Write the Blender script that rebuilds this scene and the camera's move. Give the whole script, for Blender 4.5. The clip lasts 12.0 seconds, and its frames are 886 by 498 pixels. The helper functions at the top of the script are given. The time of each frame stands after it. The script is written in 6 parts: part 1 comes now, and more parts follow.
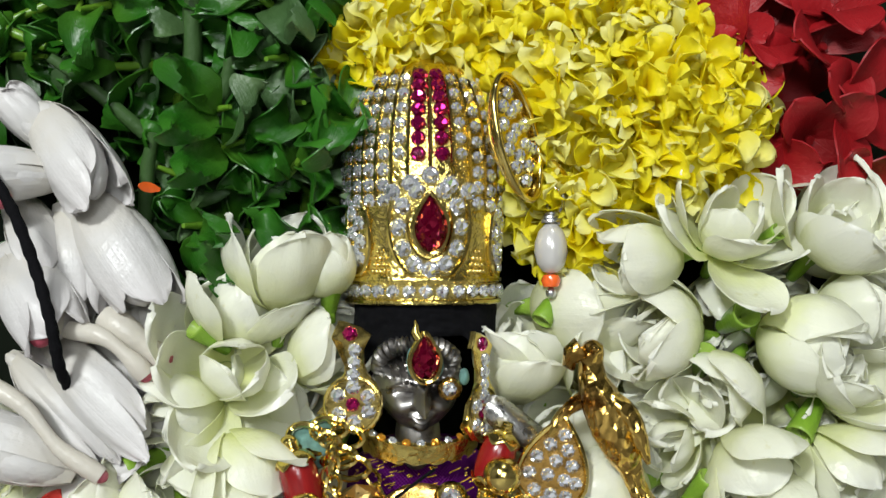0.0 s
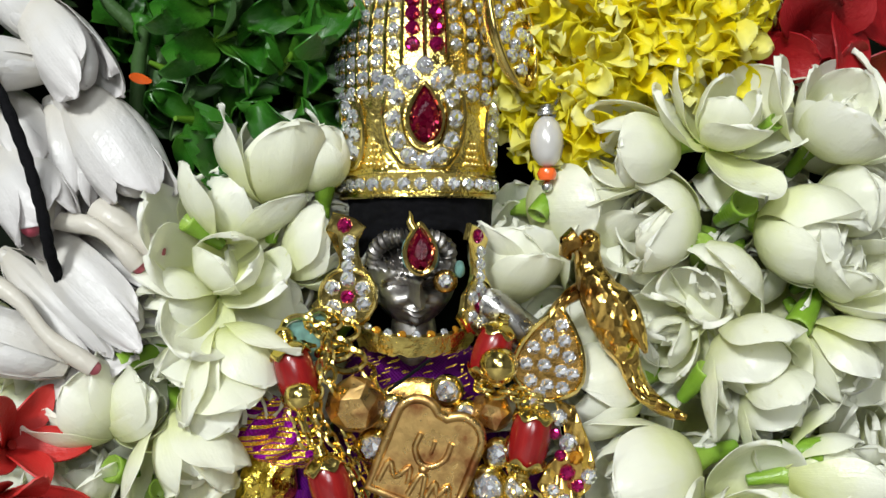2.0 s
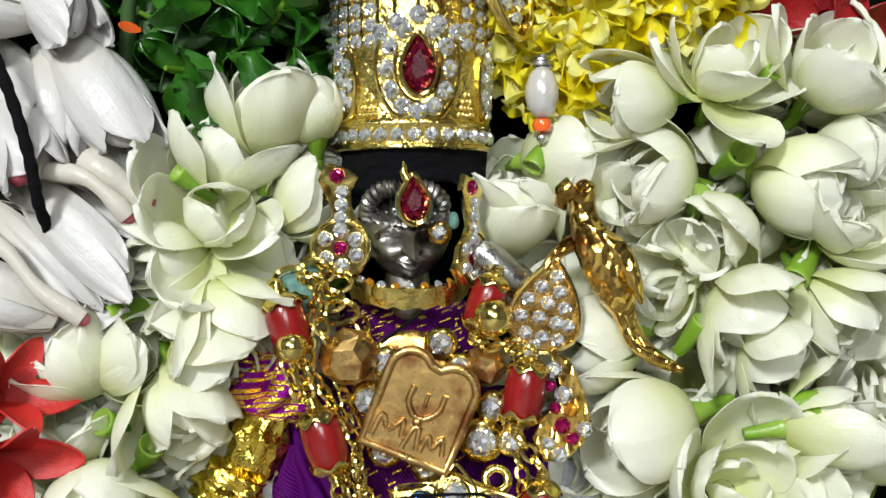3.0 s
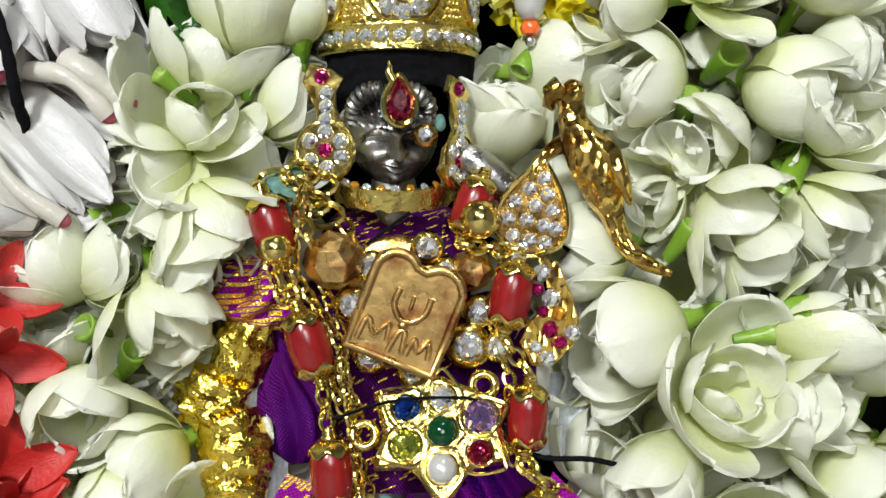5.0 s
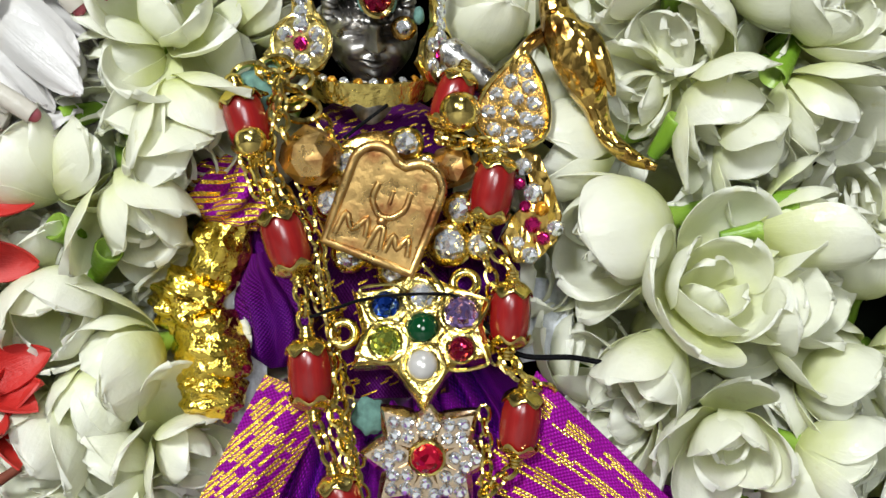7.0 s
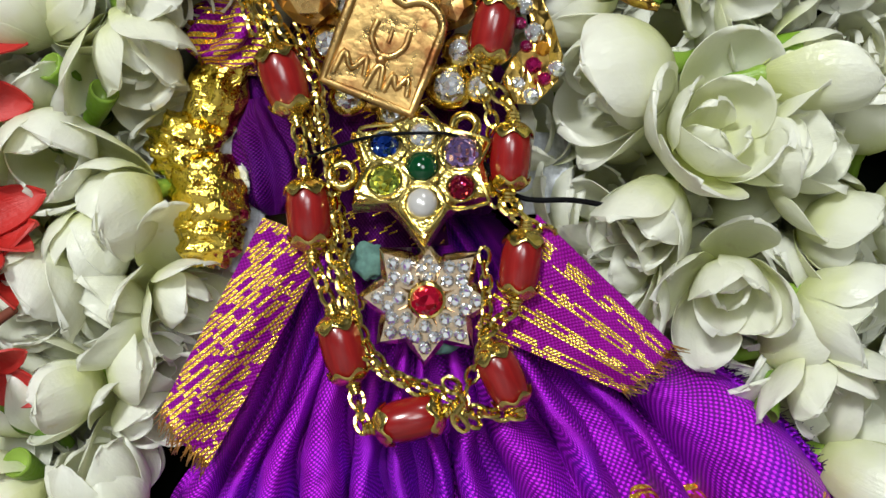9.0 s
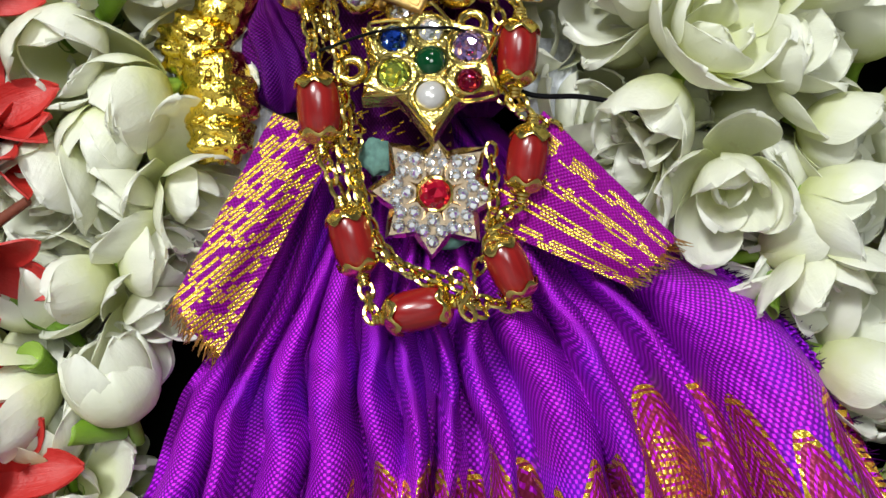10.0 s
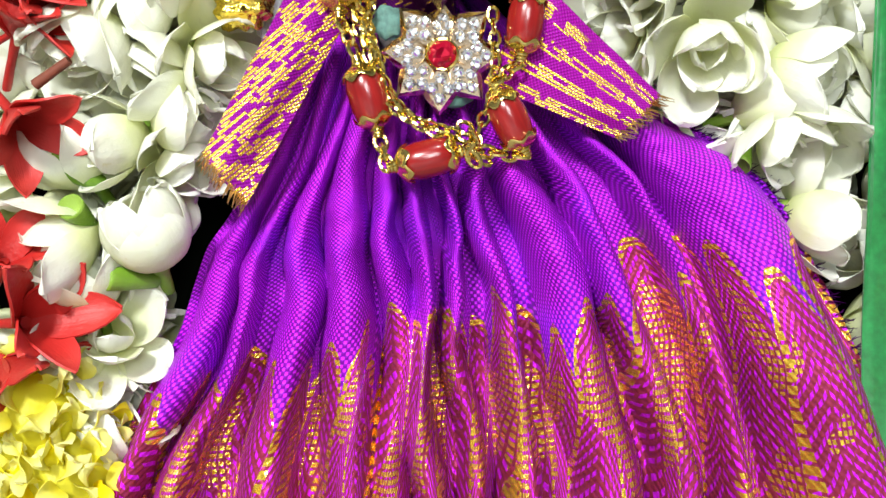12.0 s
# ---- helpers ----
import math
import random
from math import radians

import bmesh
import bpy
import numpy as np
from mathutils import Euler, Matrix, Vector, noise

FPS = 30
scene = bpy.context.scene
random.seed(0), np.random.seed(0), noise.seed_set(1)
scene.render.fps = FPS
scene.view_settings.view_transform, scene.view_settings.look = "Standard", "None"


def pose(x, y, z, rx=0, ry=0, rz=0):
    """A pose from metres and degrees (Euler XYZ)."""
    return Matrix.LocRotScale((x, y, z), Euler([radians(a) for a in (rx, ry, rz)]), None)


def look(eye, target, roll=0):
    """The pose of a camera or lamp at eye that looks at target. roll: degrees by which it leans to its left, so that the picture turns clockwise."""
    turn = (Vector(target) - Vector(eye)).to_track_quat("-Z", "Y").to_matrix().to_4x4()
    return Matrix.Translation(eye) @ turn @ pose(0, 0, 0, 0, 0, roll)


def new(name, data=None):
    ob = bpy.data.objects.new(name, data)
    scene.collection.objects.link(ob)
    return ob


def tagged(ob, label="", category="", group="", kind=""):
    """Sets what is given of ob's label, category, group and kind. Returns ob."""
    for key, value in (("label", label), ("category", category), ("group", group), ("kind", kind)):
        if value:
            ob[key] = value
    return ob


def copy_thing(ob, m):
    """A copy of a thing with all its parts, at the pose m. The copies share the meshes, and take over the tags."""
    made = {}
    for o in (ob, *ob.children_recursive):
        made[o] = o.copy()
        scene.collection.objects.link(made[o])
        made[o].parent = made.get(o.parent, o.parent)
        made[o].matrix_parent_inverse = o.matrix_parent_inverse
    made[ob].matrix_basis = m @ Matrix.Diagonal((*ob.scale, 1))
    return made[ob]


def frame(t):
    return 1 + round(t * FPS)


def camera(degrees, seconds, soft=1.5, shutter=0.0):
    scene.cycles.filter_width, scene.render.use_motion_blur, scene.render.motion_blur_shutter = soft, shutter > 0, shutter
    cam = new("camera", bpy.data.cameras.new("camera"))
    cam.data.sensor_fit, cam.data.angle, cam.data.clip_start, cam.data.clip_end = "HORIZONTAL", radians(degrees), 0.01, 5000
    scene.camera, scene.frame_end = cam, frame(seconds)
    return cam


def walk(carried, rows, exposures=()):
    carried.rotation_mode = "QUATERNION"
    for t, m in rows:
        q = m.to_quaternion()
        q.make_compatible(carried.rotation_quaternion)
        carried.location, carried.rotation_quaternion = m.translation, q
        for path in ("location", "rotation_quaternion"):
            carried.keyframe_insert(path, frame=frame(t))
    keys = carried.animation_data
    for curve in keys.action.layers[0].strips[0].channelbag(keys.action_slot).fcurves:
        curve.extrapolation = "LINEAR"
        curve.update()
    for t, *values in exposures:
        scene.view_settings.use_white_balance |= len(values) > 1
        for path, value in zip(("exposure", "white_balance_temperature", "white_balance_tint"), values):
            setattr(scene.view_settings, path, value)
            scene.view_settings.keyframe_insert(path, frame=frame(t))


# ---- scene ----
cam = camera(45.1, 12.0)
METRES, EYE, TILT, LEAN, TURN = 0.121, 0.185, 0.0, 0.0, 0.0
ROWS = [
    (0.0, 0.0, 0.0, 0.0, 0.0, 0.0, -0.0),
    (0.5, 0.002, 0.0065, -0.0387, 0.03, -0.05, 0.1),
    (1.0, 0.0022, 0.0079, -0.0592, 0.03, -0.29, 0.19),
    (1.5, -0.0016, 0.0099, -0.0898, -0.11, -0.39, 0.23),
    (2.0, 0.0007, 0.0117, -0.12, -0.22, -0.63, 0.25),
    (2.5, -0.0042, 0.0207, -0.1488, -0.39, -0.82, 0.28),
    (3.0, 0.0028, 0.0265, -0.1719, -0.45, -0.98, 0.28),
    (5.0, 0.0142, 0.0417, -0.2721, -0.66, -1.75, 0.29),
    (5.5, 0.0147, 0.0483, -0.294, -0.66, -2.02, 0.37),
    (6.0, 0.021, 0.0461, -0.3138, -0.63, -2.22, 0.52),
    (6.5, 0.0405, 0.056, -0.3186, -0.52, -2.62, 0.64),
    (7.0, 0.0385, 0.0657, -0.3838, -0.61, -2.31, 0.7),
    (9.0, 0.0277, 0.0693, -0.5336, -1.04, -3.89, 0.62),
    (9.5, 0.0135, 0.0615, -0.5997, -1.28, -3.86, 0.58),
    (10.0, 0.0048, 0.041, -0.6449, -1.59, -4.37, 0.49),
    (10.5, -0.0084, 0.0531, -0.707, -1.98, -4.94, 0.44),
    (11.0, -0.0166, 0.0568, -0.7528, -2.36, -5.55, 0.55),
    (11.5, -0.0252, 0.0568, -0.7845, -2.7, -5.87, 0.76),
    (12.0, -0.06, -0.098, -0.784, -3.68, -5.89, 0.84),
]
walk(cam, [(t, pose(0, -0.157, EYE, TILT, LEAN, TURN) @ pose(METRES * x, METRES * y, METRES * z, 90 + pitch, roll, yaw)) for t, x, y, z, yaw, pitch, roll in ROWS], exposures=[(0.0, -0.34), (2.0, -0.22), (5.0, -0.16), (7.2, -0.14), (9.0, -0.33), (9.5, -0.37), (10.0, -0.15), (10.5, 0.28), (11.0, 0.5), (12.0, 0.55)])

# ---- light: small hall, white key lamp, added frontal fill, weak top lamp ----
world = bpy.data.worlds.new("world")
world.use_nodes = True
world.node_tree.nodes["Background"].inputs[0].default_value = (0.75, 0.82, 1.0, 1)
world.node_tree.nodes["Background"].inputs[1].default_value = 0.03
scene.world = world


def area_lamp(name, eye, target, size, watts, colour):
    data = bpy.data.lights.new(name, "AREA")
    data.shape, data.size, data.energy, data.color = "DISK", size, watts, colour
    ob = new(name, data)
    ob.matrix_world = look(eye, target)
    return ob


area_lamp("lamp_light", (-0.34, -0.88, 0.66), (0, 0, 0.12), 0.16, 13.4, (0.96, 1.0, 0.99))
# Large frontal fill, added to lift petal shadows and give the gold something bright.
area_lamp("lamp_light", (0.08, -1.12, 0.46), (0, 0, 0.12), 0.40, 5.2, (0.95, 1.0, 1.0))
# Weak unseen top lamp for the further glints on beads and gold.
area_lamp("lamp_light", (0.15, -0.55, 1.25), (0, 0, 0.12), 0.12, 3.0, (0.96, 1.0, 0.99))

# ---- materials ----


def material(name):
    m = bpy.data.materials.new(name)
    m.use_nodes = True
    return m, m.node_tree, m.node_tree.nodes["Principled BSDF"]


def node(tree, kind, **settings):
    n = tree.nodes.new(kind)
    for key, value in settings.items():
        n.inputs[key].default_value = value
    return n


def ramp(tree, fac, *stops):
    n = tree.nodes.new("ShaderNodeValToRGB")
    els = n.color_ramp.elements
    while len(els) < len(stops):
        els.new(0.5)
    for e, (p, c) in zip(els, stops):
        e.position, e.color = p, (*c, 1)
    tree.links.new(fac, n.inputs[0])
    return n.outputs[0]


def mixed(tree, fac, a, b, mode="MIX"):
    n = tree.nodes.new("ShaderNodeMix")
    n.data_type, n.blend_type = "RGBA", mode
    for sock, value in ((n.inputs[0], fac), (n.inputs[6], a), (n.inputs[7], b)):
        if isinstance(value, (int, float)):
            sock.default_value = value
        elif isinstance(value, tuple):
            sock.default_value = (*value, 1)
        else:
            tree.links.new(value, sock)
    return n.outputs[2]


def coords(tree, which, scale=(1, 1, 1)):
    c = tree.nodes.new("ShaderNodeTexCoord")
    m = tree.nodes.new("ShaderNodeMapping")
    m.inputs["Scale"].default_value = scale
    tree.links.new(c.outputs[which], m.inputs[0])
    return m.outputs[0]


def noise_of(tree, vec, scale, detail=3.0, rough=0.55):
    n = node(tree, "ShaderNodeTexNoise", Scale=scale, Detail=detail, Roughness=rough)
    if vec is not None:
        tree.links.new(vec, n.inputs["Vector"])
    return n.outputs[0]


def maths(tree, op, a, b=0.0):
    n = tree.nodes.new("ShaderNodeMath")
    n.operation = op
    for sock, value in zip(n.inputs, (a, b)):
        if isinstance(value, (int, float)):
            sock.default_value = value
        else:
            tree.links.new(value, sock)
    return n.outputs[0]


def bumped(tree, bsdf, height, strength, distance):
    n = node(tree, "ShaderNodeBump", Strength=strength, Distance=distance)
    tree.links.new(height, n.inputs["Height"])
    tree.links.new(n.outputs[0], bsdf.inputs["Normal"])


def axis_of(tree, vec, k):
    s = tree.nodes.new("ShaderNodeSeparateXYZ")
    tree.links.new(vec, s.inputs[0])
    return s.outputs[k]


def petal_material(name, base, tip, edge, rough=0.36, sub=0.22, stain=None, deep=0.0, through_tint=None, gloss=0.5, reach=0.42):
    """Petals run from base to tip along the first UV axis, with fine veins and faint bruises."""
    m, t, b = material(name)
    uv = coords(t, "UV")
    along = axis_of(t, uv, 0)
    obj = coords(t, "Object")
    blotch = noise_of(t, obj, 170.0)
    shifted = maths(t, "ADD", along, maths(t, "MULTIPLY", maths(t, "SUBTRACT", blotch, 0.5), 0.5))
    col = ramp(t, shifted, (0.0, base), (reach, tip), (0.9, edge))
    rnd = t.nodes.new("ShaderNodeObjectInfo").outputs["Random"]
    col = mixed(t, maths(t, "MULTIPLY", rnd, 0.10), col, base)
    if stain:
        spot = ramp(t, noise_of(t, obj, 330.0, 4.0), (0.66, (0, 0, 0)), (0.74, (1, 1, 1)))
        col = mixed(t, maths(t, "MULTIPLY", spot, 0.5), col, stain)
    t.links.new(col, b.inputs["Base Color"])
    b.inputs["Roughness"].default_value = rough
    b.inputs["Specular IOR Level"].default_value = gloss
    b.inputs["Subsurface Weight"].default_value = deep
    b.inputs["Subsurface Radius"].default_value = (1, 0.95, 0.72)
    b.inputs["Subsurface Scale"].default_value = 0.0018
    if sub > 0:
        glow = t.nodes.new("ShaderNodeBsdfTranslucent")
        t.links.new(mixed(t, 0.55, col, through_tint) if through_tint else col, glow.inputs[0])
        blend = t.nodes.new("ShaderNodeMixShader")
        blend.inputs[0].default_value = sub
        t.links.new(b.outputs[0], blend.inputs[1])
        t.links.new(glow.outputs[0], blend.inputs[2])
        t.links.new(blend.outputs[0], t.nodes["Material Output"].inputs[0])
    veins = noise_of(t, coords(t, "UV", (2.0, 26.0, 1)), 1.0, 2.0)
    relief = maths(t, "ADD", maths(t, "MULTIPLY", veins, 0.6), maths(t, "ADD", noise_of(t, obj, 1000.0, 2.0), maths(t, "MULTIPLY", noise_of(t, obj, 300.0, 2.0), 0.7)))
    bumped(t, b, relief, 0.38, 0.0004)
    return m


JASMINE = petal_material("jasmine_petal", (0.80, 0.84, 0.40), (0.945, 0.95, 0.88), (0.955, 0.955, 0.945), stain=(0.70, 0.66, 0.36), deep=0.0, sub=0.50, through_tint=(0.97, 0.97, 0.74), rough=0.27)
WAXY = petal_material("waxy_white_petal", (0.72, 0.68, 0.60), (0.76, 0.745, 0.735), (0.77, 0.74, 0.74), rough=0.33, deep=0.0, sub=0.30)
YELLOW = petal_material("yellow_petal", (0.92, 0.74, 0.0), (0.95, 0.86, 0.012), (0.96, 0.90, 0.06), rough=0.45, sub=0.5)
CREAM = petal_material("pale_yellow_petal", (0.90, 0.82, 0.05), (0.93, 0.89, 0.22), (0.94, 0.92, 0.45), rough=0.5, sub=0.5)
RED = petal_material("red_petal", (0.22, 0.003, 0.005), (0.34, 0.006, 0.010), (0.38, 0.010, 0.015), rough=0.5, sub=0.15)
SCARLET = petal_material("scarlet_petal", (0.40, 0.010, 0.008), (0.55, 0.022, 0.018), (0.58, 0.04, 0.03), rough=0.5, sub=0.15)
LEAF = petal_material("dark_leaf", (0.050, 0.16, 0.012), (0.015, 0.098, 0.006), (0.034, 0.155, 0.012), gloss=0.5, rough=0.34, sub=0.12)
LEAFPALE = petal_material("pale_leaf_back", (0.05, 0.11, 0.03), (0.045, 0.10, 0.032), (0.08, 0.15, 0.05), rough=0.45, sub=0.1)
STEM = petal_material("green_stem", (0.12, 0.26, 0.02), (0.20, 0.36, 0.03), (0.34, 0.48, 0.09), rough=0.32, sub=0.1)
PINK = petal_material("pink_tip", (0.66, 0.36, 0.36), (0.55, 0.14, 0.18), (0.42, 0.04, 0.08))


def metal(name, colour, rough, grain=700.0, strength=0.25, dirt=None, dist=0.0002):
    m, t, b = material(name)
    obj = coords(t, "Object")
    n = noise_of(t, obj, grain, 4.0)
    col = ramp(t, noise_of(t, obj, grain * 0.35), (0.3, tuple(c * 0.75 for c in colour)), (0.65, colour))
    if dirt:
        col = mixed(t, ramp(t, noise_of(t, obj, grain * 0.5, 5.0), (0.5, (0, 0, 0)), (0.66, (1, 1, 1))), col, dirt)
    t.links.new(col, b.inputs["Base Color"])
    b.inputs["Metallic"].default_value = 1.0
    t.links.new(ramp(t, n, (0.3, (rough * 0.6,) * 3), (0.75, (rough * 1.8,) * 3)), b.inputs["Roughness"])
    bumped(t, b, n, strength, dist)
    return m


GOLD = metal("polished_gold", (0.94, 0.73, 0.23), 0.15)
HAMMERED = metal("hammered_gold", (0.90, 0.71, 0.21), 0.18, 380.0, 0.9, None, 0.0008)
FEATHER = metal("feathered_gold", (0.95, 0.64, 0.17), 0.15, 260.0, 0.5, (0.22, 0.09, 0.015), 0.0010)
scales = node(FEATHER.node_tree, "ShaderNodeTexVoronoi", Scale=620.0)
FEATHER.node_tree.links.new(coords(FEATHER.node_tree, "Object", (1.0, 1.0, 0.55)), scales.inputs["Vector"])
bumped(FEATHER.node_tree, FEATHER.node_tree.nodes["Principled BSDF"], scales.outputs["Distance"], 0.9, 0.0009)
GOLDOLD = metal("old_rose_gold", (0.74, 0.48, 0.18), 0.30, 420.0, 0.55, (0.26, 0.10, 0.035), 0.0004)
ROSEGOLD = metal("pale_rose_gold", (0.93, 0.72, 0.50), 0.16)
GOLDDARK = metal("dark_gold", (0.75, 0.45, 0.12), 0.20, 900.0, 0.4, (0.10, 0.05, 0.02))
FOIL = metal("crumpled_gold_foil", (1.0, 0.74, 0.12), 0.13, 420.0, 0.8, None, 0.0009)
SILVER = metal("tarnished_silver", (0.44, 0.42, 0.40), 0.34, 420.0, 0.35, (0.12, 0.11, 0.105), 0.0002)
ENGRAVED = metal("engraved_silver", (0.55, 0.54, 0.52), 0.26, 350.0, 0.45, (0.2, 0.19, 0.18), 0.0008)
STEEL = metal("silver_wire", (0.62, 0.62, 0.64), 0.25)


def gem(name, colour, mirror=0.9, rough=0.05, inner=1.0):
    """A foil-backed stone: the pavilion's small facets show as broken planes under a clear polished coat."""
    m, t, b = material(name)
    rnd = t.nodes.new("ShaderNodeObjectInfo").outputs["Random"]
    col = mixed(t, maths(t, "MULTIPLY", rnd, 0.4), colour, tuple(c * 0.6 for c in colour))
    t.links.new(col, b.inputs["Base Color"])
    b.inputs["Metallic"].default_value = mirror
    b.inputs["Roughness"].default_value = rough
    b.inputs["Coat Weight"].default_value = 0.12
    b.inputs["Coat Roughness"].default_value = 0.02
    if inner:
        cells = node(t, "ShaderNodeTexVoronoi", Scale=1300.0)
        t.links.new(coords(t, "Object"), cells.inputs["Vector"])
        tipped = t.nodes.new("ShaderNodeVectorMath")
        tipped.operation = "MULTIPLY_ADD"
        t.links.new(cells.outputs["Color"], tipped.inputs[0])
        tipped.inputs[1].default_value, tipped.inputs[2].default_value = (1.5 * inner,) * 3, (-0.75 * inner,) * 3
        geo = t.nodes.new("ShaderNodeNewGeometry")
        total = t.nodes.new("ShaderNodeVectorMath")
        total.operation = "ADD"
        t.links.new(geo.outputs["Normal"], total.inputs[0])
        t.links.new(tipped.outputs[0], total.inputs[1])
        unit = t.nodes.new("ShaderNodeVectorMath")
        unit.operation = "NORMALIZE"
        t.links.new(total.outputs[0], unit.inputs[0])
        t.links.new(unit.outputs[0], b.inputs["Normal"])
    return m


CRYSTAL = gem("foil_backed_crystal", (0.93, 0.95, 1.0), 0.74)
RUBY = gem("pink_ruby_stone", (0.45, 0.010, 0.13), 0.8, inner=0.8)
GARNET = gem("deep_ruby_stone", (0.24, 0.003, 0.03), 0.75, inner=0.9)
BRIGHTRUBY = gem("bright_ruby_stone", (0.7, 0.01, 0.05), 0.6)
SAPPHIRE = gem("blue_sapphire", (0.02, 0.09, 0.60), 0.88)
AMETHYST = gem("violet_amethyst", (0.45, 0.30, 0.75), 0.88)
EMERALD = gem("dark_green_emerald", (0.003, 0.05, 0.015), 0.1, inner=0)
PERIDOT = gem("lime_peridot", (0.60, 0.72, 0.12), 0.88)
TOPAZ = gem("amber_topaz", (0.8, 0.35, 0.03), 0.6)
PEARL = gem("white_pearl", (0.62, 0.60, 0.58), 0.25, 0.22, 0)


def plain(name, colour, rough, grain, amount=0.3, strength=0.3, sheen=0.0, dist=0.0003, coat=0.0, gloss=0.5):
    m, t, b = material(name)
    obj = coords(t, "Object")
    n = noise_of(t, obj, grain, 5.0)
    big = noise_of(t, obj, grain * 0.2, 3.0)
    f = maths(t, "ADD", maths(t, "MULTIPLY", n, 0.6), maths(t, "MULTIPLY", big, 0.4))
    t.links.new(ramp(t, f, (0.3, tuple(c * (1 - amount) for c in colour)), (0.7, tuple(min(1, c * (1 + amount)) for c in colour))), b.inputs["Base Color"])
    b.inputs["Roughness"].default_value = rough
    b.inputs["Sheen Weight"].default_value = sheen
    b.inputs["Specular IOR Level"].default_value = gloss
    b.inputs["Coat Weight"].default_value = coat
    bumped(t, b, n, strength, dist)
    return m


BLACKCLOTH = plain("black_cloth", (0.004, 0.004, 0.005), 0.9, 900.0, 0.5, 0.5, gloss=0.12)
BLACKTHREAD = plain("black_thread", (0.004, 0.004, 0.005), 0.9, 2500.0, 0.4, 0.8, gloss=0.12)
WALLPAINT = plain("wall_paint", (0.10, 0.097, 0.09), 0.8, 20.0, 0.15)
# Near-black, so that openings between the blossoms look deeply shaded.
SHADEBOARD = plain("gap_shade_backing", (0.006, 0.008, 0.005), 0.95, 60.0, 0.4, gloss=0.05)
STONE = plain("stone_floor", (0.22, 0.21, 0.20), 0.5, 30.0, 0.3)
PATINA = plain("turquoise_patina", (0.09, 0.19, 0.165), 0.8, 900.0, 0.5, 0.8)
ORANGE = plain("orange_glass_bead", (0.75, 0.12, 0.02), 0.2, 500.0, 0.2, 0.05, coat=0.6)
BROWN = plain("dry_brown_twig", (0.16, 0.04, 0.02), 0.7, 800.0)
GREENCLOTH = plain("green_silk", (0.008, 0.16, 0.035), 0.4, 700.0, 0.4, sheen=0.3)


def coral_material():
    m, t, b = material("polished_red_coral")
    obj = coords(t, "Object", (1, 1, 0.12))
    n = noise_of(t, obj, 900.0, 3.0)
    t.links.new(ramp(t, n, (0.25, (0.16, 0.005, 0.006)), (0.6, (0.25, 0.008, 0.008)), (0.85, (0.31, 0.022, 0.018))), b.inputs["Base Color"])
    b.inputs["Roughness"].default_value = 0.24
    b.inputs["Coat Weight"].default_value = 0.3
    bumped(t, b, n, 0.15, 0.0003)
    return m


CORAL = coral_material()


def weave_height(t, count):
    """Over-and-under threads of a plain weave, from the UV sheet in millimetres."""
    uv = coords(t, "UV", (count, count, 1))
    x, y = axis_of(t, uv, 0), axis_of(t, uv, 1)
    sx = maths(t, "SINE", maths(t, "MULTIPLY", x, 6.2832))
    sy = maths(t, "SINE", maths(t, "MULTIPLY", y, 6.2832))
    return maths(t, "MULTIPLY", sx, sy)


def silk(name, colour, cross, zari=None, count=1.5):
    """Shot silk: warp of one colour, weft of another; zari(tree) gives the ground's colour and where gold thread covers it."""
    m, t, b = material(name)
    w = weave_height(t, count)
    obj = coords(t, "Object")
    drift = ramp(t, noise_of(t, obj, 45.0, 2.0), (0.48, (0, 0, 0)), (0.66, (1, 1, 1)))
    thread = ramp(t, w, (0.0, tuple(c * 0.3 for c in colour)), (0.5, tuple(min(1, c * 1.45) for c in colour)))
    col = mixed(t, maths(t, "MULTIPLY", drift, 0.55), thread, mixed(t, 0.5, thread, cross))
    b.inputs["Roughness"].default_value = 0.46
    b.inputs["Specular IOR Level"].default_value = 0.5
    b.inputs["Specular Tint"].default_value = (0.75, 0.15, 1.0, 1)
    height = w
    if zari:
        g, ground, amount = zari(t)
        col = mixed(t, amount, col, ground)
        col = mixed(t, g, col, (0.95, 0.60, 0.07))
        t.links.new(maths(t, "MULTIPLY", g, 0.8) if isinstance(amount, float) else maths(t, "MAXIMUM", maths(t, "MULTIPLY", g, 0.75), maths(t, "MULTIPLY", amount, 0.25)), b.inputs["Metallic"])
        t.links.new(ramp(t, g, (0, (0.42,) * 3), (1, (0.24,) * 3)), b.inputs["Roughness"])
        height = maths(t, "ADD", w, maths(t, "MULTIPLY", g, 2.5))
    t.links.new(col, b.inputs["Base Color"])
    bumped(t, b, maths(t, "ADD", height, maths(t, "MULTIPLY", noise_of(t, obj, 900.0), 0.8)), 0.45, 0.00020)
    return m


def dashes(t, pitch, stretch, fill, slant=0.0):
    """Floats of metal thread: rows of that pitch along the first UV axis, broken into strokes."""
    uv = coords(t, "UV")
    x, y = axis_of(t, uv, 0), axis_of(t, uv, 1)
    row = maths(t, "DIVIDE", maths(t, "ADD", y, maths(t, "MULTIPLY", x, slant)), pitch)
    inside = maths(t, "FRACT", row)
    stroke = maths(t, "MULTIPLY", maths(t, "GREATER_THAN", inside, 0.10), maths(t, "LESS_THAN", inside, 0.84))
    both = t.nodes.new("ShaderNodeCombineXYZ")
    t.links.new(maths(t, "MULTIPLY", x, stretch), both.inputs[0])
    t.links.new(maths(t, "MULTIPLY", maths(t, "FLOOR", row), 0.62), both.inputs[1])
    broken = maths(t, "GREATER_THAN", noise_of(t, both.outputs[0], 1.0, 1.0), fill)
    return maths(t, "MULTIPLY", stroke, broken)


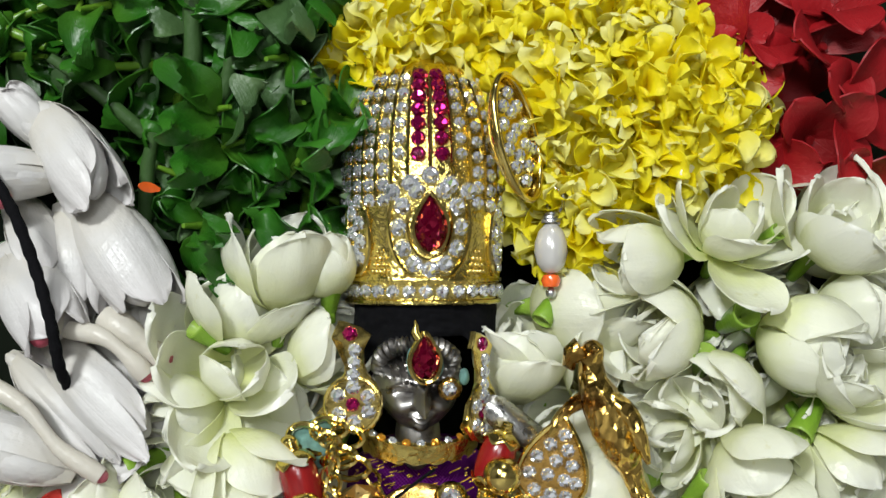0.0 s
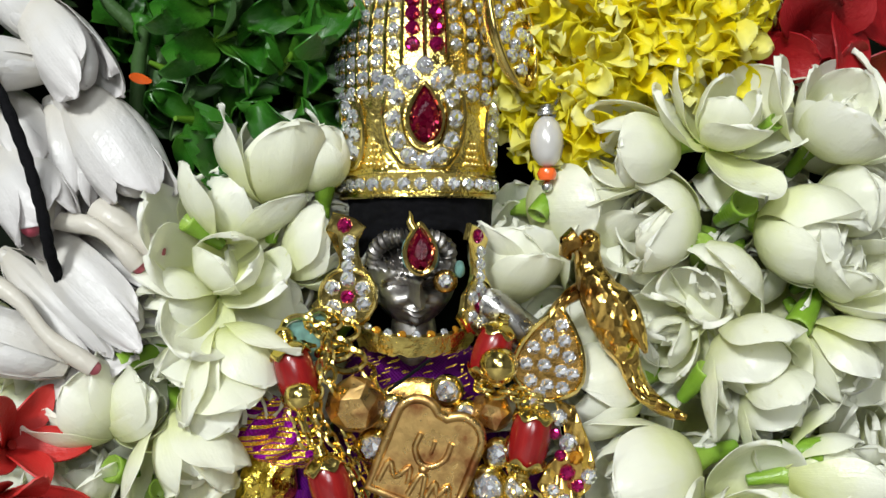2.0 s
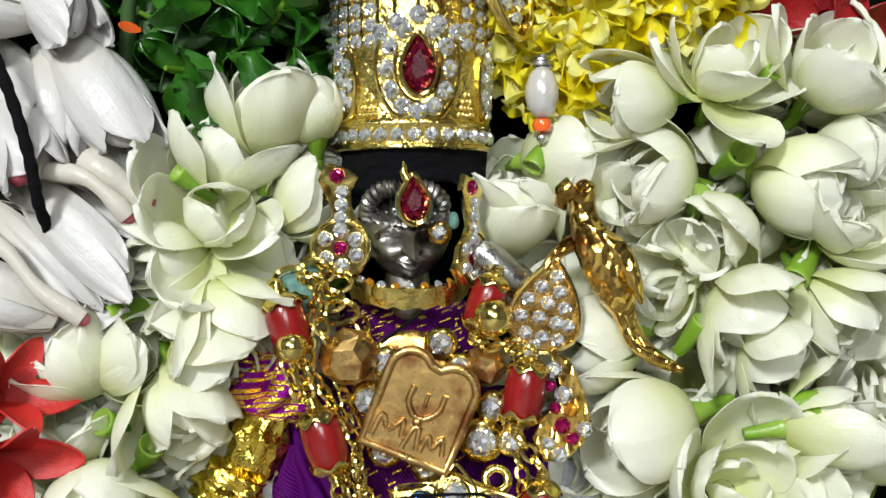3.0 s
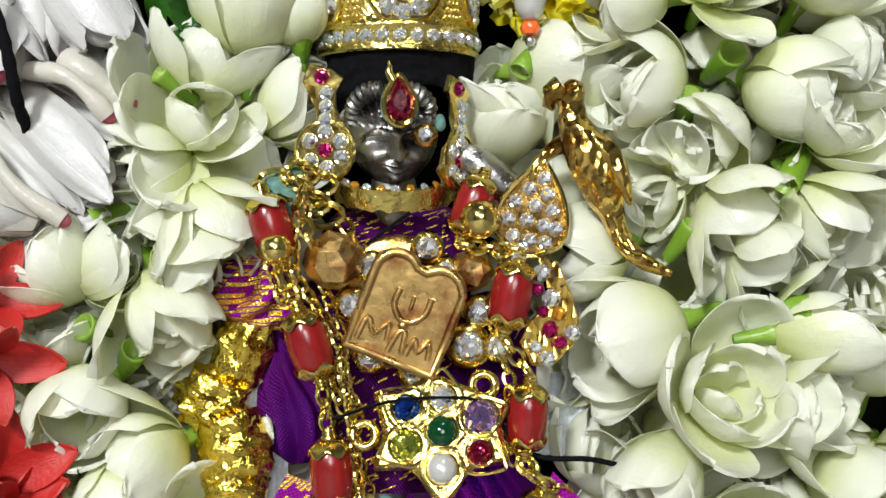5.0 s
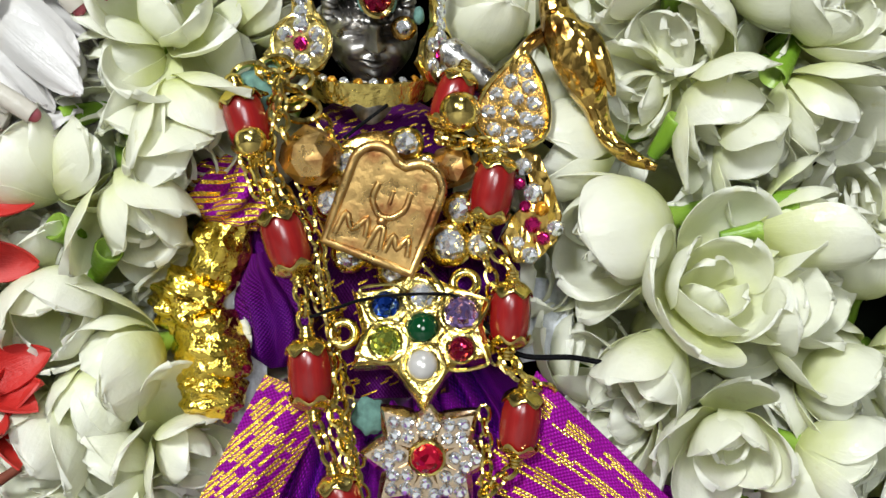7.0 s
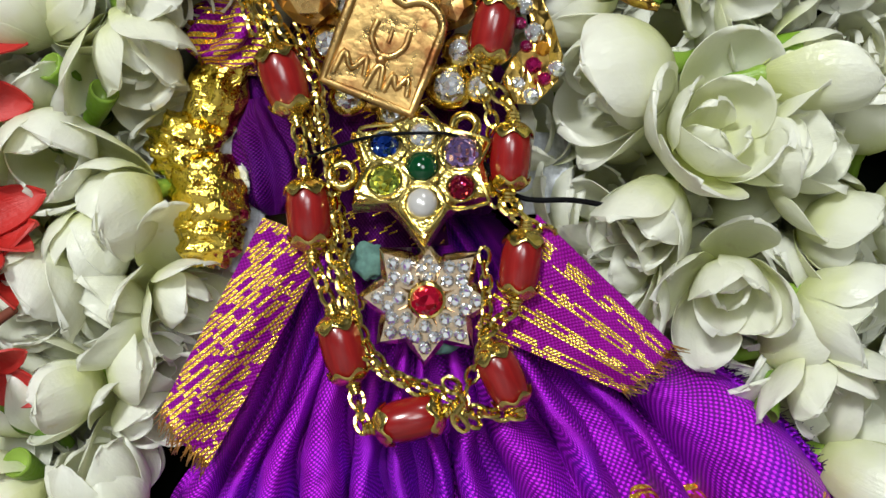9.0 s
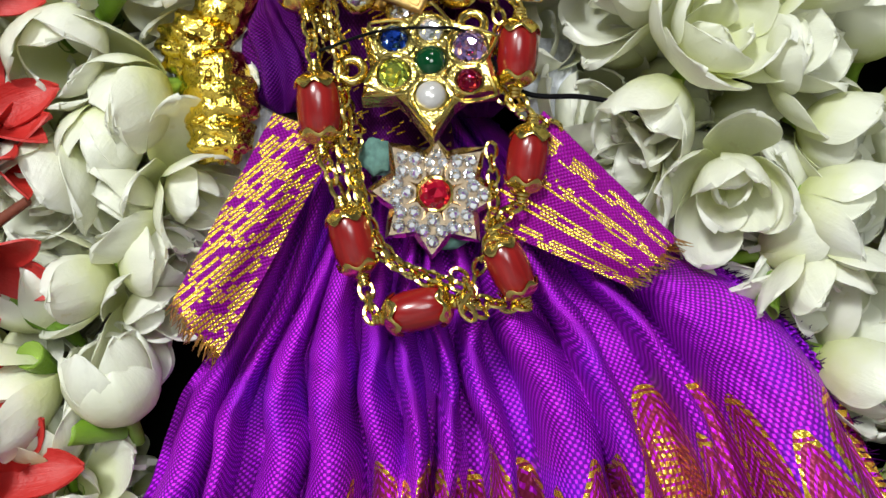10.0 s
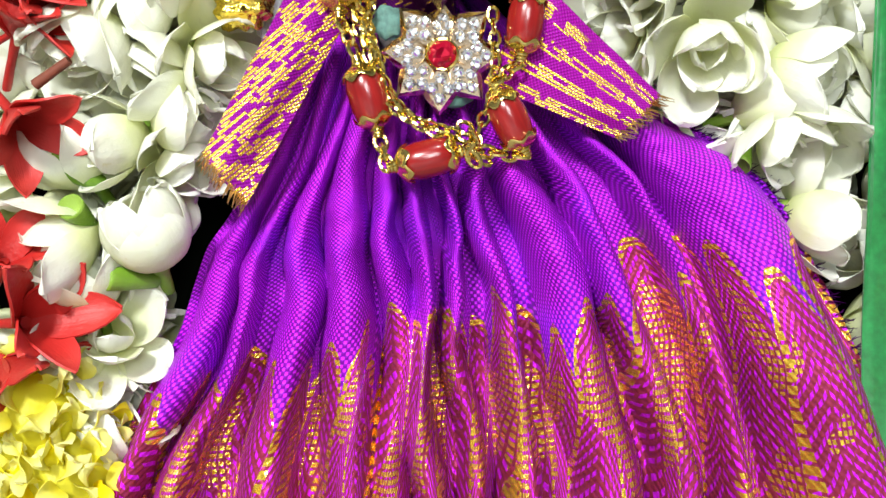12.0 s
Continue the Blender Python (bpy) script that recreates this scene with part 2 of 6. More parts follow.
def band_zari(t):
    """Strokes of gold thread along a sash, dense in broad diagonal figures."""
    return dashes(t, 0.66, 0.30, 0.46, 0.40), (0.22, 0.004, 0.20), 0.5


def dash_zari(t):
    """Long rows of gold dashes with plain silk between them."""
    uv = coords(t, "UV")
    y = axis_of(t, uv, 1)
    rows = maths(t, "GREATER_THAN", maths(t, "SINE", maths(t, "MULTIPLY", y, 1.75)), -0.15)
    return maths(t, "MULTIPLY", rows, dashes(t, 0.50, 0.28, 0.45, 0.0)), (0.26, 0.004, 0.22), 0.5


def hem_zari(t):
    """The woven border: arched leaf figures in maroon, with slanting beads of gold mirrored about each leaf's rib."""
    uv = coords(t, "UV")
    x, y = axis_of(t, uv, 0), axis_of(t, uv, 1)
    sway = maths(t, "MULTIPLY", noise_of(t, coords(t, "UV", (0.06, 0.03, 1)), 1.0, 2.0), 16.0)
    cell = maths(t, "SUBTRACT", maths(t, "MULTIPLY", maths(t, "FRACT", maths(t, "DIVIDE", maths(t, "ADD", x, sway), 9.5)), 9.5), 4.75)
    off = maths(t, "ABSOLUTE", cell)
    rise = maths(t, "MULTIPLY", noise_of(t, coords(t, "UV", (0.035, 0.0, 1)), 1.0, 1.0), 16.0)
    index = maths(t, "FLOOR", maths(t, "DIVIDE", maths(t, "ADD", x, sway), 9.5))
    rise = maths(t, "ADD", rise, maths(t, "MULTIPLY", maths(t, "FRACT", maths(t, "MULTIPLY", maths(t, "SINE", maths(t, "MULTIPLY", index, 12.99)), 43.76)), 9.0))
    arch = maths(t, "SUBTRACT", maths(t, "SUBTRACT", y, maths(t, "ADD", maths(t, "SUBTRACT", 70.0, maths(t, "MULTIPLY", x, 0.028)), rise)), maths(t, "MULTIPLY", maths(t, "MULTIPLY", off, off), 0.34))
    leaf = maths(t, "GREATER_THAN", arch, 0.0)
    slant = maths(t, "FRACT", maths(t, "MULTIPLY", maths(t, "SUBTRACT", y, maths(t, "MULTIPLY", off, 1.1)), 0.62))
    line = maths(t, "LESS_THAN", slant, 0.40)
    bead = maths(t, "GREATER_THAN", maths(t, "FRACT", maths(t, "MULTIPLY", off, 1.35)), 0.34)
    solid = maths(t, "GREATER_THAN", noise_of(t, coords(t, "UV", (0.10, 0.05, 1)), 1.0, 2.0), 0.53)
    level = maths(t, "LESS_THAN", maths(t, "FRACT", maths(t, "MULTIPLY", y, 1.1)), 0.62)
    pattern = maths(t, "MULTIPLY", maths(t, "MULTIPLY", bead, solid), maths(t, "MULTIPLY", level, maths(t, "GREATER_THAN", arch, 6.0)))
    outline = maths(t, "MULTIPLY", maths(t, "LESS_THAN", maths(t, "ABSOLUTE", maths(t, "SUBTRACT", arch, 0.7)), 0.8), maths(t, "GREATER_THAN", maths(t, "FRACT", maths(t, "MULTIPLY", y, 0.8)), 0.35))
    edge = maths(t, "MULTIPLY", maths(t, "LESS_THAN", cell, -3.6), maths(t, "GREATER_THAN", maths(t, "FRACT", maths(t, "MULTIPLY", y, 0.7)), 0.3))
    gold = maths(t, "MAXIMUM", maths(t, "MULTIPLY", leaf, pattern), maths(t, "MAXIMUM", outline, maths(t, "MULTIPLY", edge, leaf)))
    beads = maths(t, "MULTIPLY", line, bead)
    return gold, mixed(t, beads, (0.27, 0.030, 0.040), (0.66, 0.016, 0.82)), maths(t, "MULTIPLY", leaf, 0.95)


# The skirt's purple, with the shade at the chest put into a darker base colour.
SHADESILK = silk("purple_silk_darkened_for_shade", (0.075, 0.001, 0.11), (0.02, 0.002, 0.12), count=2.2)
SKIRT = silk("purple_silk_of_the_skirt", (0.52, 0.018, 0.93), (0.10, 0.020, 0.90), hem_zari, 0.85)
BAND = silk("purple_silk_with_gold_strokes", (0.22, 0.003, 0.24), (0.22, 0.003, 0.24), band_zari)
# Blouse silk: base colour lowered as well, to carry the shade behind the jewels.
SHADEBLOUSE = silk("sparse_gold_silk_darkened_for_shade", (0.04, 0.001, 0.055), (0.02, 0.001, 0.06), lambda t: (dashes(t, 0.36, 0.30, 0.60, 0.3), (0.07, 0.002, 0.08), 0.3))
DASHBAND = silk("purple_silk_with_gold_dashes", (0.26, 0.003, 0.26), (0.26, 0.003, 0.26), dash_zari)
MUSLIN = plain("white_muslin", (0.62, 0.64, 0.70), 0.8, 1400.0, 0.25, 0.9)

# ---- building helpers: all shapes below are in millimetres ----
MM = 0.001
rng = random.Random(7)


def mesh_of(name, verts, faces, uvs=None, smooth=True):
    me = bpy.data.meshes.new(name)
    me.from_pydata([tuple(c * MM for c in v) for v in verts], [], faces)
    if uvs is not None:
        layer = me.uv_layers.new(name="UVMap")
        idx = np.empty(len(me.loops), dtype=np.int32)
        me.loops.foreach_get("vertex_index", idx)
        layer.data.foreach_set("uv", np.asarray(uvs, dtype=np.float32)[idx].ravel())
    if smooth:
        me.polygons.foreach_set("use_smooth", [True] * len(me.polygons))
    me.validate()
    if smooth:
        me.set_sharp_from_angle(angle=radians(55))
    return me


def mat44(x=0, y=0, z=0, rx=0, ry=0, rz=0, s=1.0):
    return pose(x * MM, y * MM, z * MM, rx, ry, rz) @ Matrix.Scale(s, 4)


def thing(name, label, category, group="", x=0, y=0, z=0, kind="", m=None):
    ob = new(name)
    ob.empty_display_size = 0.003
    ob.matrix_basis = m if m is not None else mat44(x, y, z)
    return tagged(ob, label, category, group, kind)


def part(name, me, mat, parent, label="", m=None):
    """One mesh as a part under its thing."""
    if me.materials:
        ob = new(name, me)
    else:
        me.materials.append(mat)
        ob = new(name, me)
    ob.parent = parent
    if m is not None:
        ob.matrix_basis = m
    if label:
        ob["label"] = label
    return ob


def solo(name, me, mat, label, category, group="", m=None, kind=""):
    me.materials.append(mat)
    ob = new(name, me)
    if m is not None:
        ob.matrix_basis = m
    return tagged(ob, label, category, group, kind)


def grid(f, nu, nv, closed_u=False, closed_v=False):
    """Vertices, faces and UVs of f(u, v) over the unit square."""
    mu, mv = (nu if closed_u else nu + 1), (nv if closed_v else nv + 1)
    verts = [f(i / nu, j / nv) for i in range(mu) for j in range(mv)]
    uvs = [(i / nu, j / nv) for i in range(mu) for j in range(mv)]
    faces = []
    for i in range(nu):
        for j in range(nv):
            a, b = i, (i + 1) % mu
            c, d = j, (j + 1) % mv
            faces.append((a * mv + c, b * mv + c, b * mv + d, a * mv + d))
    return verts, faces, uvs


def shell(verts, faces, uvs, nu, nv, thick):
    """A sheet made into a closed leaf of that thickness, thinning at its rim."""
    v = np.array([tuple(p) for p in verts], float)
    normal = np.zeros_like(v)
    for f in faces:
        n = np.cross(v[f[2]] - v[f[0]], v[f[3]] - v[f[1]])
        for k in f:
            normal[k] += n
    normal /= np.maximum(np.linalg.norm(normal, axis=1, keepdims=True), 1e-9)
    back = v - normal * thick
    count = len(v)
    out = [tuple(p) for p in v] + [tuple(p) for p in back]
    fs = list(faces) + [tuple(count + k for k in reversed(f)) for f in faces]
    row = nv + 1
    rim = [j for j in range(row)] + [i * row + nv for i in range(1, nu + 1)] + [nu * row + j for j in range(nv - 1, -1, -1)] + [i * row for i in range(nu - 1, 0, -1)]
    for a, b in zip(rim, rim[1:] + rim[:1]):
        fs.append((b, a, count + a, count + b))
    return out, fs, list(uvs) + list(uvs)


def petal(length, width, open0, open1, cup, r0=0.6, tip=0.35, seed=0, ruffle=0.0, thick=0.28, nu=13, nv=8, point=0.0):
    """A petal that rises from r0 off the axis, leaning from open0 to open1 degrees, its sides curved round with radius cup."""
    local = random.Random(seed)
    ph = [local.uniform(0, 6.28) for _ in range(4)]
    twist = local.uniform(-0.12, 0.12)

    def spine(u, steps=10):
        r, h = r0, 0.0
        for k in range(steps):
            th = radians(open0 + (open1 - open0) * (u * (k + 0.5) / steps) ** 1.3)
            r += length * u / steps * math.sin(th)
            h += length * u / steps * math.cos(th)
        return r, h, radians(open0 + (open1 - open0) * u ** 1.3)

    def f(q, v):
        s = 2 * v - 1
        u = 1 - (1 - q) ** 1.9
        shape = (0.30 + 0.70 * math.sin(min(1.0, u / (1 - tip)) * math.pi / 2) ** 1.1)
        if u > 1 - tip:
            k = (u - (1 - tip)) / tip
            shape *= max(0.02, (1 - k ** 2.4)) ** (0.5 + 0.4 * point)
        half = width / 2 * shape
        r, h, th = spine(u)
        a = s * half / cup
        side = cup * math.sin(a) if abs(a) < 1.5 else math.copysign(cup, a)
        inn = cup * (1 - math.cos(min(1.5, abs(a))))
        wav = ruffle * abs(s) ** 1.5 * u * math.sin(5 * u + 3 * s + ph[0]) + 0.5 * ruffle * u * math.sin(9 * u + ph[1] + 2.0 * s)
        inn += wav
        ca, sa = math.cos(th), math.sin(th)
        return ((r - inn * ca), side + twist * h * 0.3, h + inn * sa)

    v, fc, uv = grid(f, nu, nv)
    return mesh_of("petal", *shell(v, fc, uv, nu, nv, thick))


def lathe(profile, n=20, squash=1.0):
    """A turned shape: (radius, height) pairs from bottom to top."""
    k = len(profile) - 1

    def f(u, v):
        r, h = profile[round(u * k)]
        a = -2 * math.pi * v
        return (r * math.cos(a), r * math.sin(a) * squash, h)

    return mesh_of("turned", *grid(f, k, n, closed_v=True))


def smooth_path(points, steps):
    """A Catmull-Rom line through the points."""
    p = [Vector(q) for q in points]
    p = [2 * p[0] - p[1]] + p + [2 * p[-1] - p[-2]]
    out = []
    for i in range(1, len(p) - 2):
        for s in range(steps):
            t = s / steps
            a, b, c, d = p[i - 1], p[i], p[i + 1], p[i + 2]
            out.append(0.5 * (2 * b + (c - a) * t + (2 * a - 5 * b + 4 * c - d) * t * t + (3 * b - a - 3 * c + d) * t ** 3))
    return out + [p[-2]]


def tube_data(points, radius, n=8, closed=False, base=0):
    """Vertices and faces of a tube along the points; radius: a number or one for each point."""
    p = [Vector(q) for q in points]
    k = len(p)
    radii = [float(r) for r in radius] if isinstance(radius, (list, tuple)) else [radius] * k
    verts, faces = [], []
    ref = Vector((0.31, -0.9, 0.2))
    for i in range(k):
        d = (p[(i + 1) % k] - p[i - 1]) if closed else (p[min(i + 1, k - 1)] - p[max(i - 1, 0)])
        d.normalize()
        a = d.cross(ref).normalized()
        b = d.cross(a)
        for j in range(n):
            t = 2 * math.pi * j / n
            verts.append(tuple(p[i] + radii[i] * (math.cos(t) * a + math.sin(t) * b)))
    for i in range(k if closed else k - 1):
        for j in range(n):
            a, b = i * n, ((i + 1) % k) * n
            faces.append((base + a + j, base + a + (j + 1) % n, base + b + (j + 1) % n, base + b + j))
    if not closed:
        faces.append(tuple(base + j for j in range(n))[::-1])
        faces.append(tuple(base + (k - 1) * n + j for j in range(n)))
    return verts, faces


def tube(points, radius, n=8, closed=False):
    v, f = tube_data(points, radius, n, closed)
    return mesh_of("tube", v, f)


def joined(*pieces):
    """Several (verts, faces) in one mesh."""
    verts, faces = [], []
    for v, f in pieces:
        k = len(verts)
        verts += [tuple(q) for q in v]
        faces += [tuple(k + i for i in g) for g in f]
    return mesh_of("joined", verts, faces)


def cut_stone(r, n=8, squash=1.0, depth=0.55):
    """A brilliant-cut stone: table, crown facets and girdle, facing its -y side."""
    verts, faces = [], []
    rows = ((0.52, -depth), (0.82, -depth * 0.62), (1.0, -0.05), (1.0, 0.25))
    for k, (s, y) in enumerate(rows):
        for i in range(n):
            a = 2 * math.pi * (i + 0.5 * (k % 2)) / n
            verts.append((r * s * math.cos(a), r * y, r * s * math.sin(a) * squash))
    faces.append(tuple(range(n)))
    for k in range(3):
        for i in range(n):
            a, b = k * n, (k + 1) * n
            j = (i + 1) % n
            if k % 2 == 0:
                faces += [(a + i, b + i, a + j), (a + j, b + i, b + j)]
            else:
                faces += [(a + i, b + j, a + j), (a + i, b + i, b + j)]
    me = mesh_of("stone", verts, faces, smooth=False)
    return me


def pear_stone(w, h, depth=1.0):
    """A pear-cut stone with its point up."""
    n = 18
    verts, faces = [], []
    for k, (s, y) in enumerate(((0.5, -depth), (0.82, -depth * 0.6), (1.0, 0.0), (1.0, 0.5))):
        for i in range(n):
            a = 2 * math.pi * i / n
            pinch = 1 - 0.62 * max(0, math.sin(a)) ** 1.6
            up = h / 2 * math.sin(a) if math.sin(a) < 0 else h / 2 * 1.25 * math.sin(a) ** 1.1
            verts.append((s * w / 2 * math.cos(a) * pinch, y, s * up))
    faces.append(tuple(range(n)))
    for k in range(3):
        for i in range(n):
            j = (i + 1) % n
            faces.append((k * n + i, (k + 1) * n + i, (k + 1) * n + j, k * n + j))
    return mesh_of("pear", verts, faces, smooth=False)


def pear_rim(w, h, r):
    pts = []
    for i in range(28):
        a = 2 * math.pi * i / 28
        pinch = 1 - 0.62 * max(0, math.sin(a)) ** 1.6
        up = h / 2 * math.sin(a) if math.sin(a) < 0 else h / 2 * 1.25 * math.sin(a) ** 1.1
        pts.append((w / 2 * math.cos(a) * pinch, 0, up))
    return tube(pts, r, 6, True)


def facing(az, tilt, spin=0.0):
    """A turn whose +z looks az degrees round in the upright plane (0: +x, 90: up) and tilt degrees away from the front (-y)."""
    a, t = radians(az), radians(tilt)
    d = Vector((math.sin(t) * math.cos(a), -math.cos(t), math.sin(t) * math.sin(a)))
    return d.to_track_quat("Z", "Y").to_matrix().to_4x4() @ pose(0, 0, 0, 0, 0, spin)


def plate_of(outline, thick, bevel=0.25):
    """A bevelled plate from an outline in the x-z plane; its face looks to -y at y = -thick."""
    k = len(outline)
    cx, cz = sum(p[0] for p in outline) / k, sum(p[1] for p in outline) / k

    def inset(p, d):
        dx, dz = cx - p[0], cz - p[1]
        n = math.hypot(dx, dz) or 1
        return p[0] + dx / n * d, p[1] + dz / n * d

    rows = [[(x, 0.0, z) for x, z in outline], [(x, -thick + bevel, z) for x, z in outline]]
    rows.append([(*inset(p, bevel), ) for p in outline])
    rows[2] = [(x, -thick, z) for x, z in rows[2]]
    verts = [q for r in rows for q in r] + [(cx, -thick, cz)]
    faces = []
    for a in range(2):
        for i in range(k):
            j = (i + 1) % k
            faces.append((a * k + i, a * k + j, (a + 1) * k + j, (a + 1) * k + i))
    faces += [(2 * k + i, 2 * k + (i + 1) % k, 3 * k) for i in range(k)]
    faces.append(tuple(range(k))[::-1])
    return mesh_of("plate", verts, faces, smooth=False)


STONES = {}


def stone(r, mat, parent, x, y, z, name="stone", az=None, squash=1.0, turn=0.0, lean=0.0, label=""):
    """A cut stone under its thing, turned about the upright axis by turn and tipped up by lean."""
    key = (round(r, 1), mat.name, squash)
    if key not in STONES:
        STONES[key] = cut_stone(key[0], 8, squash)
    return part(name, STONES[key], mat, parent, label, pose(x * MM, y * MM, z * MM, 0, 0, turn) @ pose(0, 0, 0, -lean, rng.uniform(0, 45), 0))

# ---- the setting ----


def box_mesh(x0, x1, y0, y1, z0, z1):
    v = [(x, y, z) for x in (x0, x1) for y in (y0, y1) for z in (z0, z1)]
    f = [(0, 1, 3, 2), (4, 6, 7, 5), (0, 4, 5, 1), (2, 3, 7, 6), (0, 2, 6, 4), (1, 5, 7, 3)]
    return mesh_of("block", v, f, smooth=False)


solo("floor", box_mesh(-750, 750, -1300, 450, -40, 0), STONE, "grey stone floor of the shrine", "floor", kind="structure")
# Added board that holds the flowers; its blackness stands for shade in their gaps.
solo("backdrop", box_mesh(-130, 130, 36, 46, 0, 260), SHADEBOARD, "added near-black board standing in for shade between the flowers", "board", kind="structure")
solo("wall_north", box_mesh(-750, 750, 450, 490, 0, 1450), WALLPAINT, "plain painted wall behind the shrine", "wall", kind="structure")
solo("wall_south", box_mesh(-750, 750, -1340, -1300, 0, 1450), WALLPAINT, "plain painted wall facing the shrine", "wall", kind="structure")
solo("wall_west", box_mesh(-790, -750, -1300, 450, 0, 1450), WALLPAINT, "plain painted side wall", "wall", kind="structure")
solo("wall_east", box_mesh(750, 790, -1300, 450, 0, 1450), WALLPAINT, "plain painted side wall", "wall", kind="structure")
solo("ceiling", box_mesh(-750, 750, -1300, 450, 1450, 1490), WALLPAINT, "plain painted ceiling", "ceiling", kind="structure")

# ---- jasmine ----
CALYX = lathe([(0.1, -6.2), (0.9, -6.0), (1.1, -4.5), (1.2, -2.0), (1.6, -0.6), (2.0, 0.6), (1.7, 1.0)], 10)


def jasmine_petal(length, width, open0, open1, flare, cup, r0, seed):
    """A fleshy spoon of a petal: it leans from open0 to open1 degrees, its last part by flare more, with a soft keel, rolled rims and a small nib."""
    local = random.Random(seed)
    ph = [local.uniform(0, 6.28) for _ in range(4)]
    nib, lop, nick = local.uniform(0.0, 1.0), local.uniform(-0.16, 0.16), local.uniform(-1, 1)
    steps, nu, nv = 40, 14, 10
    line, r, h = [], r0, 0.0
    for k in range(steps + 1):
        u = k / steps
        lift = min(1, max(0, (u - 0.72) / 0.28))
        th = radians(open0 + (open1 - open0) * u ** 1.15 + flare * lift * lift)
        line.append((r, h, th))
        r += length / steps * math.sin(th)
        h += length / steps * math.cos(th)

    def f(q, v):
        s = 2 * v - 1
        u = 1 - (1 - q) ** 1.7
        shape = 0.36 + 0.64 * math.sin(min(1.0, u / 0.6) * math.pi / 2)
        if u > 0.6:
            k = (u - 0.6) / 0.4
            shape *= max(0.0, 1 - k ** 3.0) ** 0.52 * (1 - 0.10 * nib * k) + 0.02
        u2 = min(1.0, u * (1 - 0.035 * abs(s) ** 3 + 0.03 * nib * (1 - abs(s)) * (u > 0.9)) + lop * 0.16 * s * u * u)
        r, h, th = line[max(0, min(steps, round(u2 * steps)))]
        k = u2 * steps - round(u2 * steps)
        r, h = r + k * length / steps * math.sin(th), h + k * length / steps * math.cos(th)
        side_len = s * width / 2 * shape
        a = max(-1.6, min(1.6, side_len / cup))
        side, inn = cup * math.sin(a), cup * (1 - math.cos(a))
        inn += 0.22 * math.cos(2.6 * math.pi * s + ph[0]) * u + 0.30 * math.sin(4.5 * u + 2.2 * s + ph[1]) * u
        inn -= 0.75 * max(0.0, abs(s) - 0.72) * u * (2.0 + 1.5 * math.sin(7 * u + ph[2] + 2 * s))
        inn += 0.5 * nick * gauss_of(s - 0.6 * nick, 0.22) * u ** 6
        return (r - inn * math.cos(th), side, h + inn * math.sin(th))

    v, fc, uv = grid(f, nu, nv)
    return mesh_of("petal", *shell(v, fc, uv, nu, nv, 0.09))


def gauss_of(x, s):
    return math.exp(-(x / s) ** 2)


def jasmine(layers, label, seed, group="jasmine garland"):
    """A flower head along +z with layers of (petals, length, width, open0, open1, flare, cup, r0, looseness)."""
    local = random.Random(seed)
    f = thing("jasmine_flower", label, "flower", group)
    for li, (count, length, width, o0, o1, flare, cup, r0, loose) in enumerate(layers):
        start = local.uniform(0, 360)
        for i in range(count):
            me = jasmine_petal(length * local.uniform(0.88, 1.08), width * local.uniform(0.9, 1.1), o0 + local.uniform(-5, 5), o1 + local.uniform(-1.4, 1.4) * loose, flare + local.uniform(-12, 12), cup, r0, seed * 31 + li * 7 + i)
            part("petal", me, JASMINE, f, m=pose(0, 0, 0, 0, 0, start + 360 * i / count + local.uniform(-14, 14)) @ pose(0, 0, 0, local.uniform(-loose, loose) * 0.5, local.uniform(-loose, loose) * 0.7, 9))
    part("calyx", CALYX, STEM, f, "pale green calyx")
    return f


OPEN = [(4, 16.0, 14.5, 78, 0, 12, 6.8, 1.8, 12), (4, 13.0, 12.0, 62, -26, 10, 5.4, 1.4, 9), (3, 8.5, 7.5, 48, -36, 0, 3.8, 0.8, 8)]
HALF = [(3, 16.5, 14.0, 68, -14, 12, 6.6, 1.8, 10), (3, 15.5, 14.0, 60, -44, 0, 6.0, 1.4, 4), (2, 13.5, 12.0, 52, -56, 0, 5.2, 1.0, 3)]
BUD = [(3, 16.5, 15.5, 66, -54, 6, 6.2, 1.8, 3), (3, 16.0, 14.0, 60, -58, 0, 5.8, 1.4, 2)]
SPREAD = [(5, 16.5, 13.0, 84, 28, -10, 7.2, 1.8, 12), (3, 15.0, 13.0, 66, -4, 8, 6.4, 1.4, 9), (3, 12.5, 11.5, 54, -48, 0, 5.0, 1.0, 5)]
TULIP = [(3, 17.5, 12.5, 58, -8, 16, 6.2, 1.8, 8), (3, 16.0, 13.0, 54, -44, 0, 5.8, 1.3, 4), (2, 13.0, 11.0, 46, -54, 0, 5.0, 0.9, 3)]
KINDS = {}
for key, layers, label in (("open", OPEN, "open white double jasmine with ruffled petals"), ("half", HALF, "half-open white jasmine with overlapping petals"), ("bud", BUD, "closed plump white jasmine bud"), ("spread", SPREAD, "fully spread white jasmine with a pale green heart"), ("tulip", TULIP, "cup-shaped creamy white jasmine flower")):
    KINDS[key] = [jasmine(layers, label, 11 + 5 * len(KINDS) + k) for k in range(4)]
USED = {}


def bloom(kind, x, z, az=90, tilt=40, size=1.0, y=7.0, spin=None):
    """A jasmine head whose middle is at x, y, z."""
    turn = facing(az, tilt, rng.uniform(0, 360) if spin is None else spin)
    mid = turn @ Vector((0, 0, 5.5 * size))
    size *= 0.95
    m = Matrix.Translation(Vector((x, y, z)) * MM - mid * MM) @ turn @ Matrix.Scale(size, 4)
    k = USED.get(kind, 0)
    USED[kind] = k + 1
    first = KINDS[kind][k % 4]
    if k < 4:
        first.matrix_basis = m
        return first
    return copy_thing(first, m @ Matrix.Scale(1 / first.scale[0], 4))


